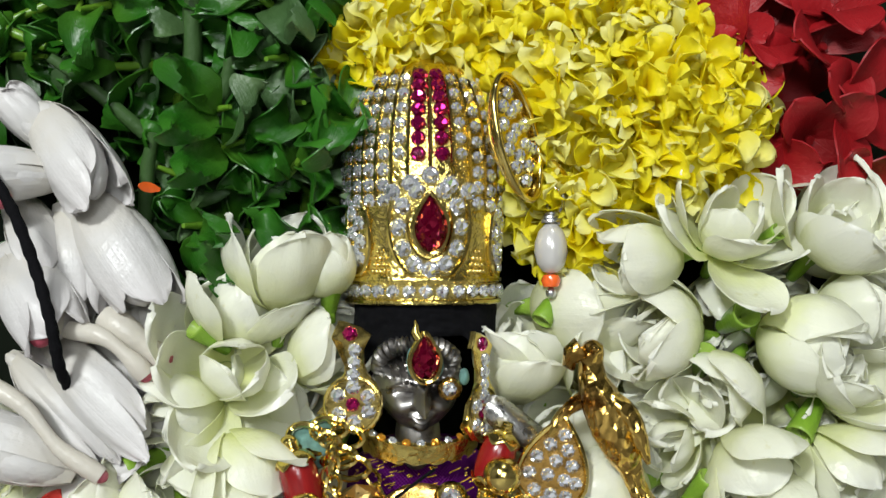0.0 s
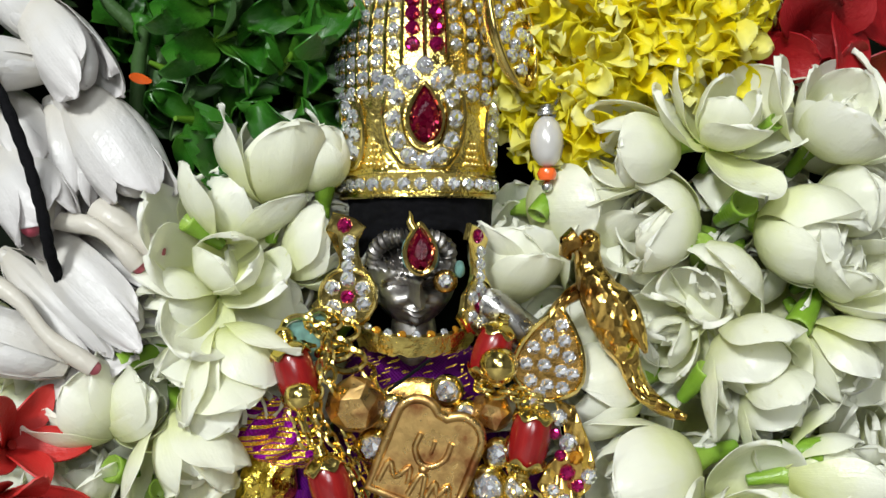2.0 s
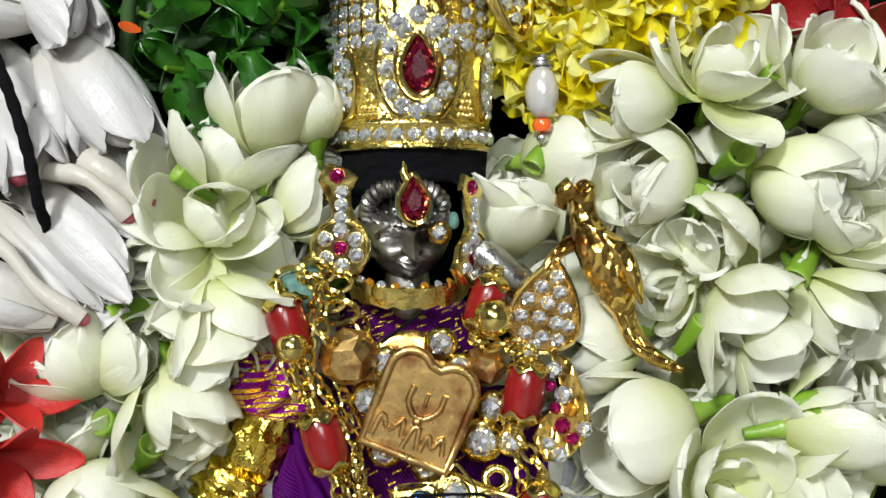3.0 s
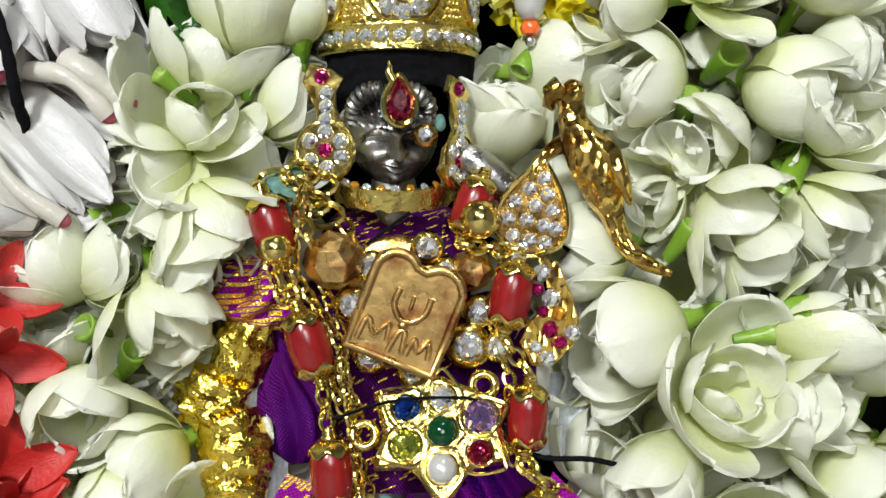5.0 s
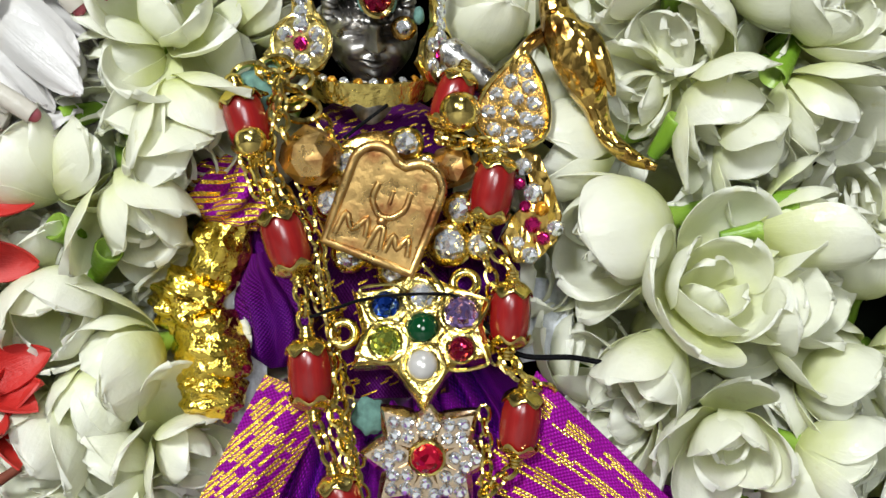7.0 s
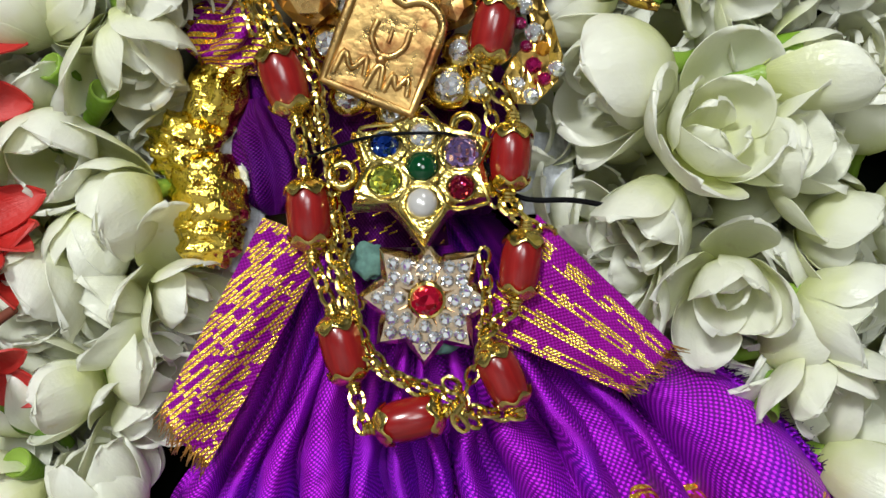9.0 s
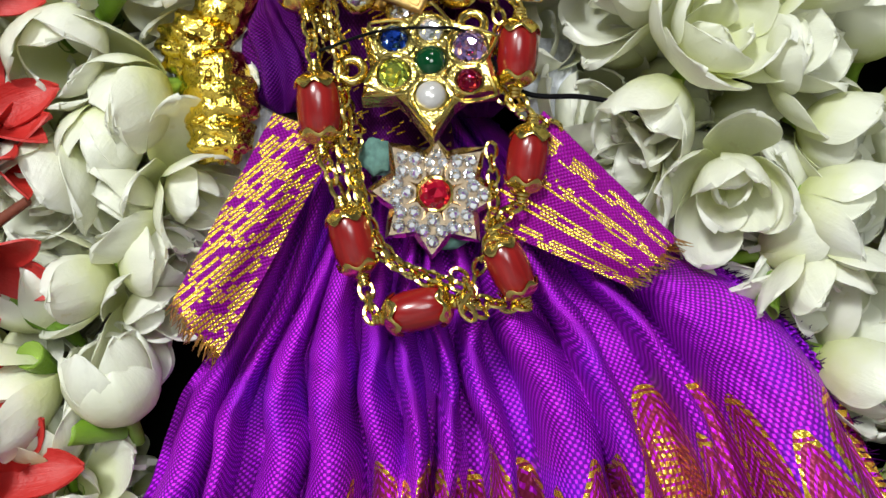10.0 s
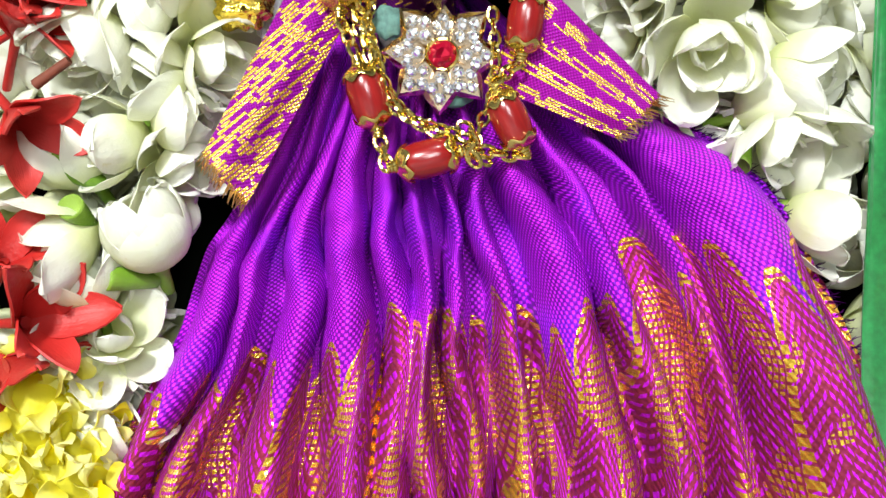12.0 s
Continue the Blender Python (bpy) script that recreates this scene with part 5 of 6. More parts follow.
for zig in (((-5.5, -6.4), (-5.0, -2.9), (-3.4, -4.8), (-1.9, -2.7), (-1.3, -5.2)), ((-0.7, -6.6), (-0.2, -3.6), (0.7, -3.1), (1.3, -6.2)), ((1.9, -6.2), (2.4, -3.5), (3.4, -5.2), (4.4, -3.2), (5.2, -5.7))):
    part("embossed_line", tube(smooth_path([(x, -1.4, z) for x, z in zig], 4), 0.46, 7), GOLDOLD, med)


def collet(parent, x, y, z, r, mat=CRYSTAL, name="stone", cab=False, squash=1.0):
    part("collet", lathe([(r * 0.7, 0.4 * r), (r * 1.05, 0.3 * r), (r * 1.28, -0.2), (r * 1.2, -0.55), (r * 1.0, -0.5)][::1], 18), GOLD, parent, m=mat44(x, y, z, 90) @ Matrix.Scale(1, 4))
    if cab:
        part(name, mesh_of("cabochon", *ball(r, r * 0.8, r * squash, 12, 18)), mat, parent, m=mat44(x, y + 0.1, z))
    else:
        stone(r, mat, parent, x, y - 0.1, z, name, squash=squash)


cp = thing("crystal_pendant", "gold pendant with a ring of large round crystals", "pendant", x=0, y=3.6, z=0)
for x, z, r in ((-7.0, 144.8, 1.9), (-9.8, 139.2, 2.2), (7.1, 133.1, 2.7), (8.7, 138.1, 2.0), (1.2, 147.5, 2.0), (-7.2, 131.8, 2.2), (-0.6, 129.3, 2.2), (4.0, 144.0, 1.8), (11.4, 132.9, 1.9)):
    collet(cp, x, 0, z, r)
part("back", mesh_of("back", *ball(9, 1.2, 10, 12, 24)), GOLDDARK, cp, m=mat44(-3.2, 1.6, 139.5))


def facet_bead(x, z, y, r, seed):
    me = bpy.data.meshes.new("bead")
    bm = bmesh.new()
    bmesh.ops.create_icosphere(bm, subdivisions=2, radius=r * MM)
    local = random.Random(seed)
    for v in bm.verts:
        d = v.co.normalized()
        m = max(abs(d.dot(Vector(n).normalized())) for n in ((1, 0, 0), (0, 1, 0), (0, 0, 1), (1, 1, 1), (-1, 1, 1), (1, -1, 1), (1, 1, -1)))
        v.co = d * min(r * MM * 1.05, r * MM * 0.86 / m)
    bm.to_mesh(me)
    bm.free()
    return solo("faceted_gold_bead", me, GOLDOLD, "hollow faceted old gold bead", "bead", "faceted beads", pose(x * MM, y * MM, z * MM, 20, 30 + 20 * seed, 15))


facet_bead(-12.4, 145.8, 2.0, 4.5, 1)
facet_bead(7.8, 144.3, 4.0, 3.4, 2)

# ---- nine-stone pendant ----
nx, nz = (3.2, 120.2)
nav = thing("nine_gem_pendant", "thick gold star pendant with stones of many colours", "pendant", m=pose(nx * MM, 2.0 * MM, nz * MM, -20, -2, 0))
star = [(-9.6, 5.6), (-5.5, 5.8), (-3.4, 7.0), (0.0, 7.8), (2.5, 6.6), (5.0, 5.6), (9.6, 3.6), (8.4, 0.4), (9.4, -4.2), (5.2, -4.4), (3.0, -6.0), (-0.2, -10.6), (-3.4, -6.0), (-5.0, -4.4), (-9.8, -4.4), (-8.4, 0.2)]
part("plate", plate_of([(x, z * 1.06) for x, z in star[::-1]], 4.6, 0.9), HAMMERED, nav)
for ox, oz in ((-5.0, 3.5), (0.2, 4.7), (5.5, 1.9), (-5.2, -1.7), (5.2, -3.2), (-0.2, -5.2)):
    way = math.degrees(math.atan2(oz, ox))
    part("leaf_rim", pear_rim(6.2, 6.6, 0.28), GOLD, nav, m=mat44(ox, -4.5, oz * 1.04) @ pose(0, 0, 0, 0, 90 - way, 0))
for x, z, r, mt, cab, nm in ((-5.0, 3.5, 2.0, SAPPHIRE, False, "sapphire"), (0.2, 4.7, 1.9, CRYSTAL, False, "crystal"), (5.5, 1.9, 2.5, AMETHYST, False, "amethyst"), (0.0, 0.0, 2.2, EMERALD, True, "emerald"), (-5.2, -1.7, 2.2, PERIDOT, False, "peridot"), (5.2, -3.2, 1.8, GARNET, True, "ruby"), (-0.2, -5.2, 2.1, PEARL, True, "pearl")):
    if cab:
        part(nm, mesh_of("cabochon", *ball(r, r * 0.75, r, 12, 18)), mt, nav, m=mat44(x, -4.5, z))
    else:
        stone(r, mt, nav, x, -4.4, z, nm)
    part("bezel", tube([(x + r * 1.05 * math.cos(t), -4.5, z + r * 1.05 * math.sin(t)) for t in [2 * math.pi * k / 18 for k in range(18)]], 0.3, 6, True), GOLD, nav)
for x, z in ((-11.2, 0.4), (6.3, 6.9)):
    part("ring", tube([(x + 1.7 * math.cos(t), -1.6, z + 1.7 * math.sin(t)) for t in [2 * math.pi * k / 18 for k in range(18)]], 0.75, 8, True), GOLD, nav)

# ---- star flower pendant ----
fx, fz = (3.6, 103.5)
flo = thing("star_pendant", "rose-gold star pendant of diamonds round a red ruby", "pendant", m=pose(fx * MM, 2.0 * MM, fz * MM, 5, 3, 0) @ Matrix.Scale(1.17, 4))
part("plate", plate_of([(5.4 * math.cos(radians(20 * k)), 5.4 * math.sin(radians(20 * k))) for k in range(18)][::-1], 1.5, 0.5), GOLD, flo)
DIAMOND_LEAF = plate_of([(-0.9, 1.6), (-2.1, 3.2), (-2.5, 5.0), (-1.7, 6.3), (0.0, 8.3), (1.7, 6.3), (2.5, 5.0), (2.1, 3.2), (0.9, 1.6)][::-1], 2.1, 0.7)
for k in range(8):
    a = 45 * k
    leaf_piece = part("leaf", DIAMOND_LEAF, ROSEGOLD, flo, "pointed rose-gold leaf set with diamonds", pose(0, 0, 0, 0, a, 0) @ Matrix.Scale(0.8 if k == 0 else 1.0, 4))
    for x, z in ((0, 3.3), (-1.15, 4.6), (1.15, 4.6), (0, 5.9)):
        stone(0.9, CRYSTAL, leaf_piece, x * 0.95, -2.0, z, "diamond")
stone(1.9, BRIGHTRUBY, flo, 0, -2.7, 0, "ruby")
part("ruby_rim", tube([(2.0 * math.cos(t), -2.5, 2.0 * math.sin(t)) for t in [2 * math.pi * k / 18 for k in range(18)]], 0.3, 6, True), GOLD, flo)
solo("green_wax_lump", mesh_of("wax", *ball(3.2, 1.6, 2.2, 14, 18, lambda d: 0.22 * noise.noise(d * 2.5))), PATINA, "crumbled blue-green wax behind the star pendant", "wax", m=mat44(5.6, 3.0, 97.2))
solo("green_wax_lump", mesh_of("wax", *ball(2.4, 1.4, 2.6, 14, 18, lambda d: 0.25 * noise.noise(d * 2.5 + Vector((3, 1, 0))))), PATINA, "crumbled blue-green wax above the star pendant", "wax", m=mat44(-4.6, 3.2, 108.5))

# ---- coral necklace ----
neck = thing("coral_necklace", "long necklace of red coral barrels with gold caps", "necklace")
BARREL = lathe([(1.0, -4.2), (2.2, -4.1), (2.75, -3.2), (3.05, -1.6), (3.1, 0), (3.05, 1.6), (2.75, 3.2), (2.2, 4.1), (1.0, 4.2)], 24)


def cap_mesh():
    def f(u, v):
        a = -2 * math.pi * v
        lobe = 0.5 + 0.5 * math.cos(6 * a)
        h = 5.2 - (1.5 + 1.0 * lobe) * u
        r = 1.0 + 2.15 * min(1.0, (u * 1.25)) ** 0.6 + 0.12 * lobe * u
        return (r * math.cos(a), r * math.sin(a), h)
    v, fc, uv = grid(f, 6, 36)
    return mesh_of("cap", *shell(v, fc, uv, 6, 36, -0.3))


CAP = cap_mesh()
COLLAR = joined(*[tube_data([(r * math.cos(t), r * math.sin(t), h) for t in [2 * math.pi * k / 12 for k in range(12)]], 0.33, 6, True) for r, h in ((0.9, 5.35), (0.75, 5.9), (0.65, 6.4))])
LINK = tube([(1.0 * math.cos(t), 0, 1.4 * math.sin(t)) for t in [2 * math.pi * k / 16 for k in range(16)]], 0.36, 6, True)
ends = []
for x, z, y, ang, sc in ((-20.9, 150.6, 0.0, -15, 0.95), (-15.7, 133.9, -0.5, -17, 1.0), (-12.6, 115.5, -1.0, -4, 1.0), (-8.1, 96.8, -2.0, -15, 0.98), (1.0, 87.1, -3.5, -102, 0.98), (13.9, 92.9, -3.0, -205, 0.95), (16.7, 108.1, -1.0, -172, 0.95), (15.5, 123.1, 0.5, -176, 0.95), (13.3, 140.7, 1.0, -168, 0.98), (7.8, 153.4, 2.5, -160, 0.9)):
    m = pose(x * MM, y * MM, z * MM, 0, ang, 0) @ Matrix.Scale(sc, 4)
    # ang turns the barrel's own upward axis; upward is the side nearer the neck on the first strand
    b = part("coral_bead", BARREL, CORAL, neck, m=m)
    part("cap", CAP, GOLD, b)
    part("cap", CAP, GOLD, b, m=pose(0, 0, 0, 180, 0, 0))
    part("coil", COLLAR, GOLD, b)
    part("coil", COLLAR, GOLD, b, m=pose(0, 0, 0, 180, 0, 0))
    ends.append((m @ Vector((0, 0, 0.0066)), m @ Vector((0, 0, -0.0066))))
for (a, b), (c, d) in zip(ends, ends[1:]):
    p, q = b, c
    n = max(1, round((q - p).length / (1.9 * MM)))
    for k in range(n):
        mid = p.lerp(q, (k + 0.5) / n)
        way = (q - p).normalized()
        up = way.to_track_quat("Z", "Y").to_matrix().to_4x4()
        part("link", LINK, GOLD, neck, m=Matrix.Translation(mid) @ up @ pose(0, 0, 0, 0, 0, 90 * (k % 2) + 20))
for k, (x, z, y, r) in enumerate(((-20.1, 147.7, -2.0, 2.3), (8.7, 151.7, 0.0, 2.9), (-22.8, 156.0, 1.0, 1.5))):
    part("gold_ball", mesh_of("ball", *ball(r, r, r, 12, 18)), GOLD, neck, m=mat44(x, y, z))


def chain(name_label, points, size=1.0):
    path = smooth_path([(p[0], p[2], p[1]) for p in points], 14)
    pieces, run, k, last = [], 0.0, 0, path[0]
    for p in path:
        if (p - last).length >= 1.75 * size:
            way = (p - last).normalized()
            turn = way.to_track_quat("Z", "Y").to_matrix().to_4x4() @ pose(0, 0, 0, 0, 0, 90 * (k % 2) + 40)
            ring = [turn @ Vector((0.85 * size * math.cos(t), 0, 1.25 * size * math.sin(t))) + (p + last) / 2 for t in [2 * math.pi * j / 10 for j in range(10)]]
            pieces.append(tube_data(ring, 0.3 * size, 5, True))
            k, last = k + 1, p
    return solo("gold_chain", joined(*pieces), GOLD, name_label, "chain", "gold chains")


chain("fine gold link chain beside the coral beads", [(-16.3, 156.4, 0), (-17.1, 151.5, 0), (-18.0, 145.0, 1), (-14.8, 139.3, 1), (-11.6, 134.4, 0), (-10.4, 127.8, 0), (-9.7, 121.2, 0), (-8.5, 112.1, 0), (-7.8, 107.2, -1), (-5.9, 99.9, -2), (-2.0, 93.8, -3), (3.7, 91.6, -3.5), (7.7, 89.9, -4)])
chain("gold link chain hanging past the waist", [(-21.3, 145.9, -1), (-19.9, 141.8, -1), (-18.9, 139.3, -1)], 1.1)
chain("doubled gold chain under the pendants", [(-10.5, 114.5, 0), (-9.0, 108.8, -1), (-7.1, 103.2, -2), (-4.8, 95.8, -3), (-0.4, 92.5, -3), (6.1, 89.1, -3.5), (11.0, 85.8, -4)], 1.15)
chain("gold link chain at the star's side", [(11.6, 110.2, 0), (11.9, 103.8, -1), (11.5, 97.3, -2), (9.0, 91.6, -4), (7.3, 86.7, -5)], 1.0)
chain("small knot of gold chain beside the lowest bead", [(6.1, 92.4, -3), (8.6, 89.9, -5), (7.3, 87.5, -5.5), (9.7, 85.0, -5)], 1.2)
chain("gold chain at the shoulder", [(-17.9, 157.2, 1), (-15.9, 155.6, 0), (-16.3, 150.7, 0), (-15.1, 147.5, 1)], 1.2)

chain("gold chain lying in folds beside the medallion", [(-14.2, 143.0, 3), (-12.6, 137.5, 3), (-13.4, 131.5, 2), (-12.0, 126.5, 1), (-9.8, 121.5, 2), (-9.0, 116.0, 1), (-10.2, 110.5, 0), (-8.2, 104.5, -1), (-6.6, 99.0, -2)], 1.05)
chain("fine gold chain behind the coral beads", [(-10.8, 133.0, 3), (-11.4, 128.0, 3), (-8.8, 124.0, 3), (-9.4, 118.5, 3), (-7.4, 112.5, 2), (-7.6, 106.5, 1), (-5.4, 101.5, 0)], 0.85)
chain("gold chain hanging below the leaf pendant", [(11.0, 148.0, 3), (12.0, 144.0, 2), (10.4, 138.5, 3), (11.8, 132.0, 3), (13.2, 127.5, 2), (12.6, 121.0, 2), (13.8, 115.0, 1)], 1.0)
chain("short gold chain under the collar", [(-11.0, 151.5, 4), (-9.0, 147.0, 3), (-9.4, 143.5, 3)], 1.1)
chain("gold chain at the waist beside the sash", [(14.4, 117.0, 1), (16.0, 114.8, 0), (19.0, 113.2, 0), (22.0, 111.8, 1)], 1.2)

# shoulder ornament
solo("turquoise_lump", mesh_of("lump", *ball(3.6, 2.2, 3.4, 16, 20, lambda d: 0.3 * noise.noise(d * 2.0))), PATINA, "weathered turquoise lump on the shoulder", "stone", m=mat44(-19.2, 3.5, 155.6))
fil = thing("shoulder_filigree", "twisted gold filigree on the shoulder", "ornament", x=-17.5, y=3.0, z=156.0)
for rx_, rz_ in ((-3, 1.2), (0.5, 2.2), (3, 0.8), (2, -2), (-0.5, 0.2), (4, -3.6)):
    part("coil", tube([(2.6 * math.cos(t) + rx_, -1.0 - 0.6 * math.sin(2 * t), 1.7 * math.sin(t) + rz_) for t in [2 * math.pi * j / 14 for j in range(14)]], 0.5, 6, True), GOLD, fil)

# ---- gold foil hand ornament, muslin ----
def foil(rx, ry, rz, x, y, z, seed, az=0, ribs=0.0):
    """A rounded form pressed in foil: rings round its length, with fine crumples."""
    def f(d):
        ring = ribs * math.sin(11 * math.asin(max(-1, min(1, d.z))) + 0.8 * noise.noise(d * 3))
        return ring + 0.20 * noise.noise(d * 2.2 + Vector((seed, 0, 0))) + 0.13 * noise.noise(d * 6 + Vector((0, seed, 0))) + 0.05 * noise.noise(d * 15)
    return moved(ball(rx, ry, rz, 40, 44, f), x, y, z, pose(0, 0, 0, 0, az, 0))


gx, gz = (-28.7, 123.8)
foil_thing = thing("gold_foil_ornament", "crumpled bright gold foil wrapped round a small form", "ornament")
for data in (foil(4.2, 4, 8.5, gx + 2.2, 8, gz + 8.5, 1, 20, 0.05), foil(5.4, 4.6, 5.2, gx - 2.2, 7, gz + 1.0, 5, 24, 0.07), foil(5.6, 4.8, 7.0, gx + 1.0, 6, gz - 6.0, 2, -10, 0.05), foil(4.6, 4.0, 4.6, gx + 1.2, 5, gz - 11.5, 4, 0, 0.07)):
    part("foil_fold", mesh_of("foil", *data), FOIL, foil_thing)


def sheet(name, label, corners, y0, y1, mat, category, waves=3, amp=0.8, group="", fringe=0.0, nu=40, nv=24, thick=0.4, bow=0.0):
    """A cloth between four x-z corners (start left, start right, end right, end left)."""
    a, b, c, d = [Vector((p[0], 0, p[1])) for p in corners]
    wide, tall = ((b - a).length + (c - d).length) / 2, ((d - a).length + (c - b).length) / 2

    def f(u, v):
        p = (a.lerp(b, v)).lerp(d.lerp(c, v), u)
        n = noise.noise(Vector((u * 3, v * 3, wide)))
        if fringe and u > 0.999:
            p = p + (d - a).normalized() * fringe * noise.noise(Vector((v * 60, 0, 2)))
        y = y0 + (y1 - y0) * u + amp * (math.sin(waves * 2 * math.pi * v + 2 * u) * 0.5 + n) - bow * math.sin(math.pi * v)
        return (p.x, y, p.z)
    v, fc, uv = grid(f, nu, nv)
    sv, sf, su = shell(v, fc, [(p * tall, q * wide) for p, q in uv], nu, nv, thick)
    me = mesh_of(name, sv, sf, su)
    if not fringe:
        return solo(name, me, mat, label, category, group)
    ob = thing(name, label, category, group)
    part("cloth", me, mat, ob)
    hairs, local = [], random.Random(int(wide * 10))
    for k in range(70):
        p = Vector(f(1.0, local.random()))
        way = (d - a).normalized() * local.uniform(0.6, 2.2) + (c - d).normalized() * local.uniform(-0.7, 0.7) + Vector((0, local.uniform(-0.6, 0.6), 0))
        hairs.append(tube_data([p - way * 0.3, p + way * 0.5, p + way], [0.09, 0.08, 0.04], 4))
    tagged(part("fringe", joined(*hairs), GOLDOLD, ob, "frayed gold and purple threads"), kind="stuff")
    return ob


sheet("muslin_cloth", "white muslin tucked behind the gold foil", ((-28.0, 127.9), (-19.8, 127.8), (-20.4, 104.1), (-25.9, 107.4)), 9, 8, MUSLIN, "cloth")
sheet("muslin_cloth", "white muslin behind the coral beads", ((17.9, 127.5), (26.1, 126.7), (26.9, 115.1), (17.0, 114.3)), 17, 14, MUSLIN, "cloth")

# ---- sashes and skirt ----
sheet("sash", "purple sash end woven with slanting gold thread", ((-19.3, 115.0), (-9.8, 111.3), (-27.2, 80.4), (-33.8, 88.2)), 2.0, -2.0, BAND, "sash", 1.2, 1.0, "sash ends", 0.9, 60, 30, bow=1.2)
sheet("sash", "purple sash end with rows of gold dashes", ((10.3, 98.9), (19.3, 115.0), (38.2, 96.5), (31.1, 89.8)), 1.5, -1.5, DASHBAND, "sash", 1.0, 0.8, "sash ends", 0.7, 60, 30, bow=1.0)

LEFT = [(-17, 118), (-22.5, 98), (-31, 80), (-37, 69), (-41, 57), (-53.6, 34), (-62, 2)]
RIGHT = [(13, 116), (26, 103), (39, 95.5), (52, 88.5), (66, 71), (80, 40), (88, 2)]


# each soft pleat: where its crest runs across the cloth at four heights, its half width and how far it stands out
PLEATS = [
    (0.057, 0.048, 0.049, 0.030, 0.040, 7.0),
    (0.126, 0.111, 0.100, 0.100, 0.031, 8.5),
    (0.196, 0.191, 0.196, 0.205, 0.040, 9.0),
    (0.272, 0.272, 0.282, 0.300, 0.044, 10.5),
    (0.357, 0.350, 0.345, 0.365, 0.028, 8.5),
    (0.425, 0.398, 0.382, 0.408, 0.026, 10.0),
    (0.478, 0.468, 0.434, 0.460, 0.019, 9.0),
    (0.545, 0.513, 0.500, 0.530, 0.030, 9.5),
    (0.630, 0.606, 0.606, 0.632, 0.056, 10.0),
    (0.705, 0.682, 0.688, 0.712, 0.031, 10.0),
    (0.800, 0.789, 0.772, 0.795, 0.027, 10.0),
    (0.900, 0.900, 0.905, 0.915, 0.090, 10.0),
]


def skirt_point(u, v):
    """A point of the gathered cloth: round wandering pleats over a deep ground (v 0: waist, 1: hem)."""
    lp, rp = SKIRT_SIDES
    k = round(v * (len(lp) - 1))
    p = lp[k].lerp(rp[k], u)
    wander = u + 0.010 * noise.noise(Vector((u * 9, v * 9.0, 8.0))) * min(1, v * 3)
    best, second = 0.0, 0.0
    for i, (a, b, c, d, half, tall) in enumerate(PLEATS):
        mid = float(np.interp(v, (0.08, 0.40, 0.55, 0.70, 0.85, 1.0), (0.06 + 0.88 * (i + 0.5) / 12, a, b, c, d, d)))
        mid += 0.006 * math.sin(v * 17 + i * 2.1)
        wide = half * (0.88 + 0.22 * noise.noise(Vector((i * 3.1, v * 4.0, 1.5))))
        off = (wander - mid) / wide
        off += 0.25 * (1 - off * off) * noise.noise(Vector((i * 1.9, v * 5, 4.0))) if abs(off) < 1 else 0
        if abs(off) < 1:
            rise = tall * (0.72 + 0.4 * v) * (1 - abs(off) ** 2.4) ** 0.75 * (1 + 0.22 * noise.noise(Vector((i * 5.3, v * 5.0, 2.0))))
            if rise > best:
                best, second = rise, best
            else:
                second = max(second, rise)
    high = best + 0.25 * second
    sag = 9 * (2 * u - 1) ** 2 * max(0.0, 1 - 1.3 * v) - 6.0 * v * abs(2 * u - 1) ** 5
    crease = 1.5 * noise.noise(Vector((u * 20 + 3 * v, v * 11, 2.0))) + 0.8 * noise.noise(Vector((u * 45, v * 24, 5.0)))
    y = 13.5 + 6.0 * max(0.0, 1 - v / 0.24) - 2.0 * min(1, v * 2.5) + sag - 1.32 * high * min(1, 0.35 + v * 1.6) + (1.5 + 3.0 * min(1.0, max(0.0, (u - 0.78) / 0.08))) * noise.noise(Vector((u * 9, v * 6, 9.0))) + crease * (0.35 + 0.5 * v)
    x = p.x + 0.9 * noise.noise(Vector((u * 13, v * 8.0, 6.0))) * (1 - u ** 8)
    fray = 0.6 * noise.noise(Vector((v * 190, 5, 1))) if u > 0.995 else 0
    return (x + fray, y, p.z - 1.6 * math.sin(math.pi * u) * v)


SKIRT_SIDES = [smooth_path([(x, 0, z) for x, z in side_line], 28) for side_line in (LEFT, RIGHT)]


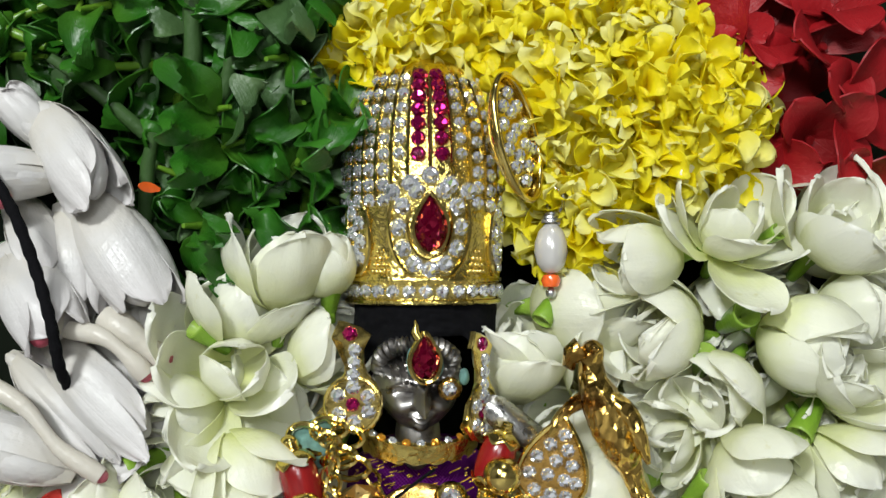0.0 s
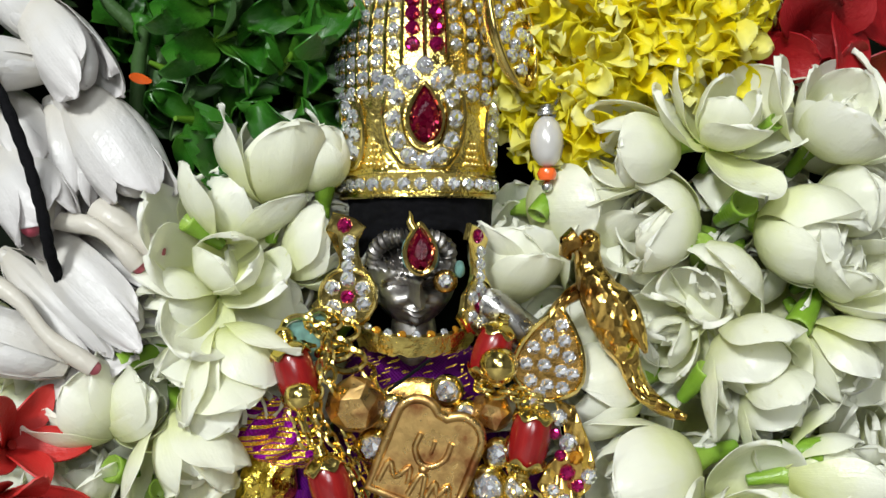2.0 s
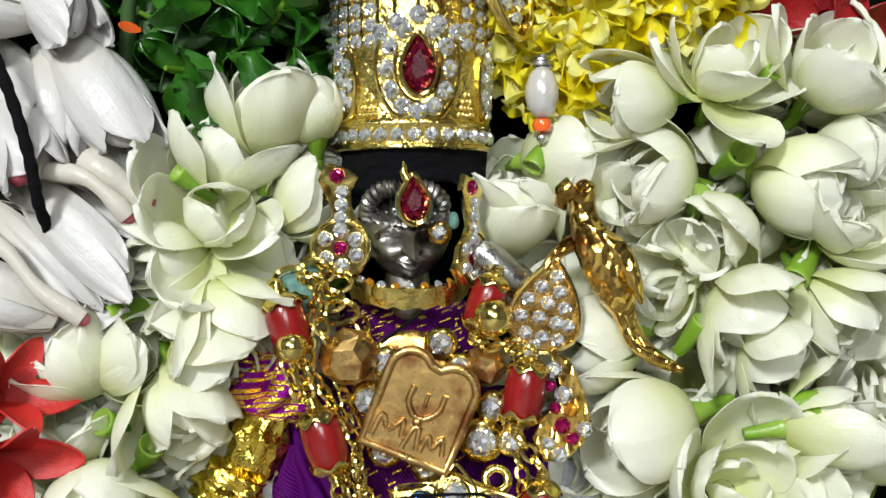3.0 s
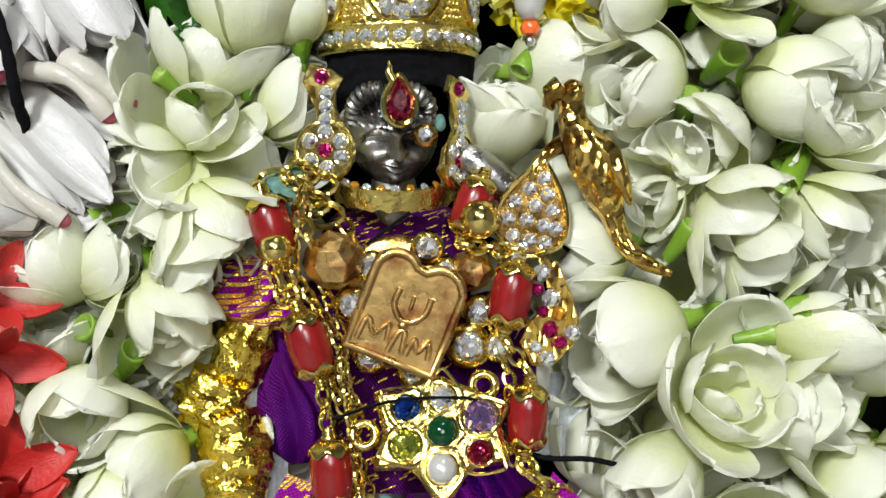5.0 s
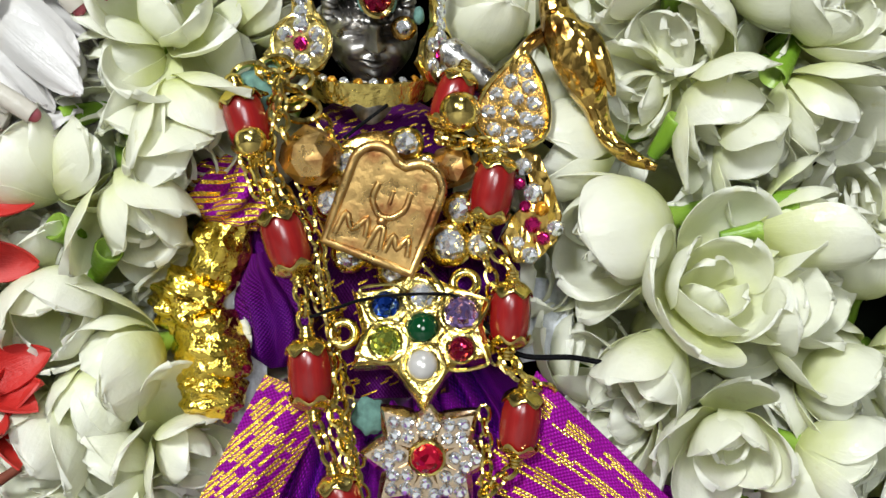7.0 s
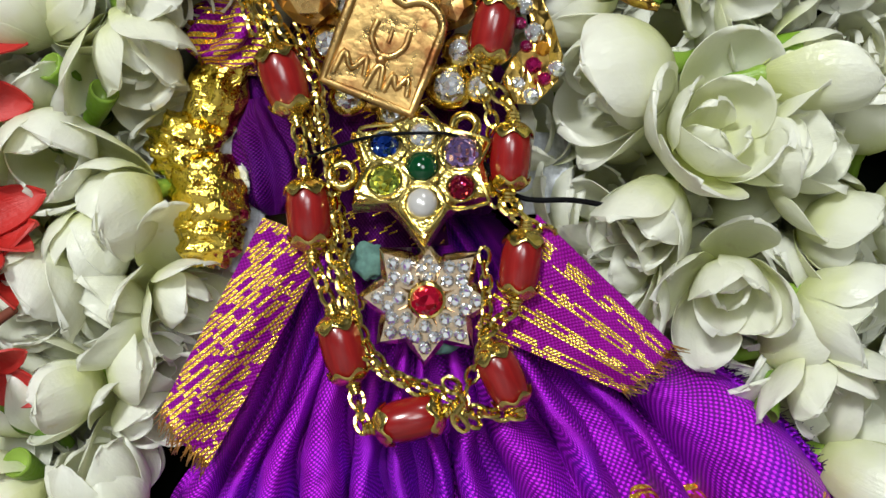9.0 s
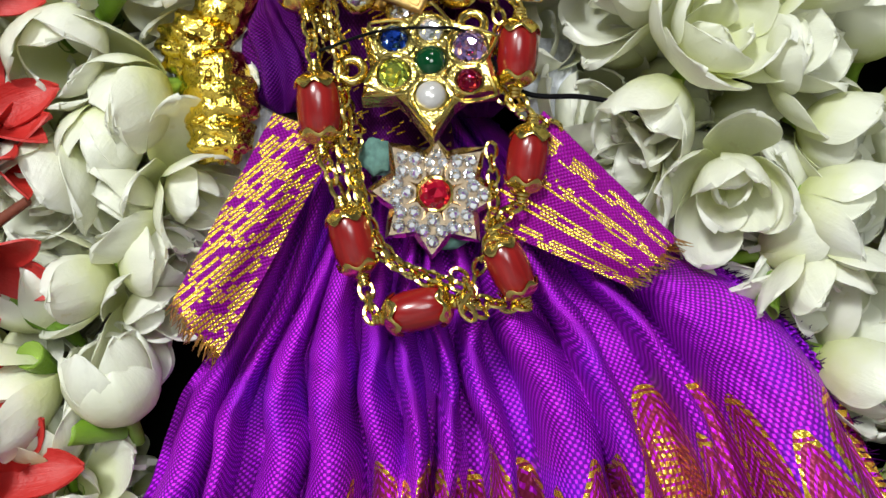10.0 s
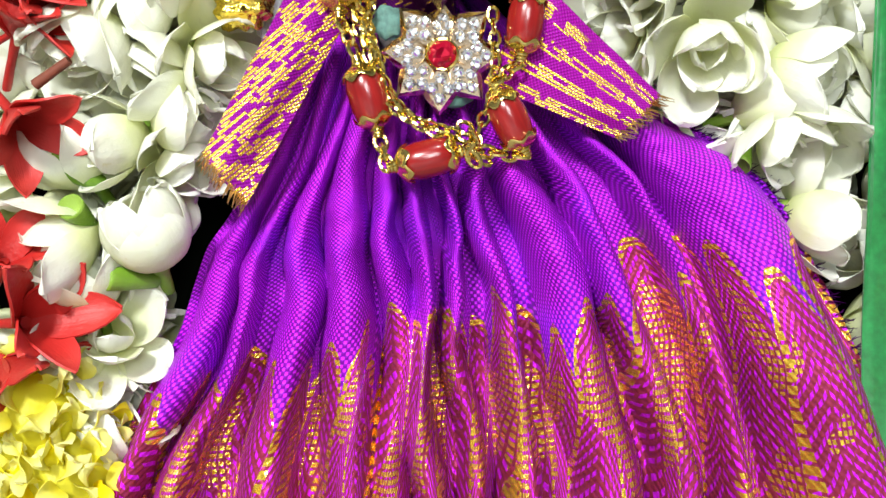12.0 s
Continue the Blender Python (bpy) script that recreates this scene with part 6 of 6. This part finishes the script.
def skirt_mesh(v0, v1):
    last = len(SKIRT_SIDES[0]) - 1
    k0, k1 = round(v0 * last), round(v1 * last)
    nu, nv = 520, k1 - k0
    v, fc, uv = grid(lambda u, w: skirt_point(u, (k0 + round(w * nv)) / last), nu, nv)
    # the cloth's own length across, taken along one row below the sash
    row = [Vector(skirt_point(i / nu, 0.62)) for i in range(nu + 1)]
    across = [0.0]
    for p, q in zip(row, row[1:]):
        across.append(across[-1] + min(1.0, (q - p).length))
    sheet_uv = [(across[round(p * nu)], (v0 + (v1 - v0) * q) * 118.0) for p, q in uv]
    return mesh_of("skirt", *shell(v, fc, sheet_uv, nu, nv, -0.3))


skirt = thing("pleated_skirt", "pleated purple silk skirt with a woven gold border", "skirt")
part("cloth", skirt_mesh(0.0, 0.55), SKIRT, skirt)
part("border", skirt_mesh(0.55, 1.0), SKIRT, skirt, "maroon and gold woven border of leaf figures")

strands, local = [], random.Random(5)
for k in range(260):
    v = local.uniform(0.42, 0.98)
    p = Vector(skirt_point(0.998, v))
    way = Vector((local.uniform(0.5, 2.4), local.uniform(-0.8, 0.3), local.uniform(-0.7, 1.2)))
    strands.append(tube_data([p - way * 0.3, p + way * 0.5, p + way + Vector((0, 0, local.uniform(-0.3, 0.3)))], [0.10, 0.09, 0.04], 4))
tagged(part("fringe", joined(*strands), SHADESILK, skirt, "frayed violet threads along the cut edge"), kind="stuff")

# ---- threads and the green cloth ----
def thread(label, pts, r=0.22):
    solo("black_thread", tube(smooth_path([(p[0], p[2], p[1]) for p in pts], 6), r, 6), BLACKTHREAD, label, "thread", "black threads")


thread("thin black thread tied across the pendants", [(-12.5, 123.3, -1), (-4.3, 125.9, -1.5), (3.9, 126.4, -1.5), (8.4, 125.6, -1), (12.1, 120.2, 0), (17.8, 117.0, 2)])
thread("twisted black thread running into the jasmine", [(11.3, 122.6, 0), (16.6, 117.5, 1), (24.4, 116.9, 1), (29.4, 115.9, 0), (33.1, 114.2, 0)], 0.4)
thread("black thread knotted at the neck", [(-7.4, 148.1, -0.5), (-4.1, 150.6, -0.5), (-1.2, 152.7, -0.5)], 0.25)
sheet("green_cloth", "bright green silk cloth edge beside the jasmine", ((74.6, 118.8), (88.0, 118.8), (104.0, 4.0), (74.0, 8.0)), 3, 1, GREENCLOTH, "cloth", 3, 3.0)
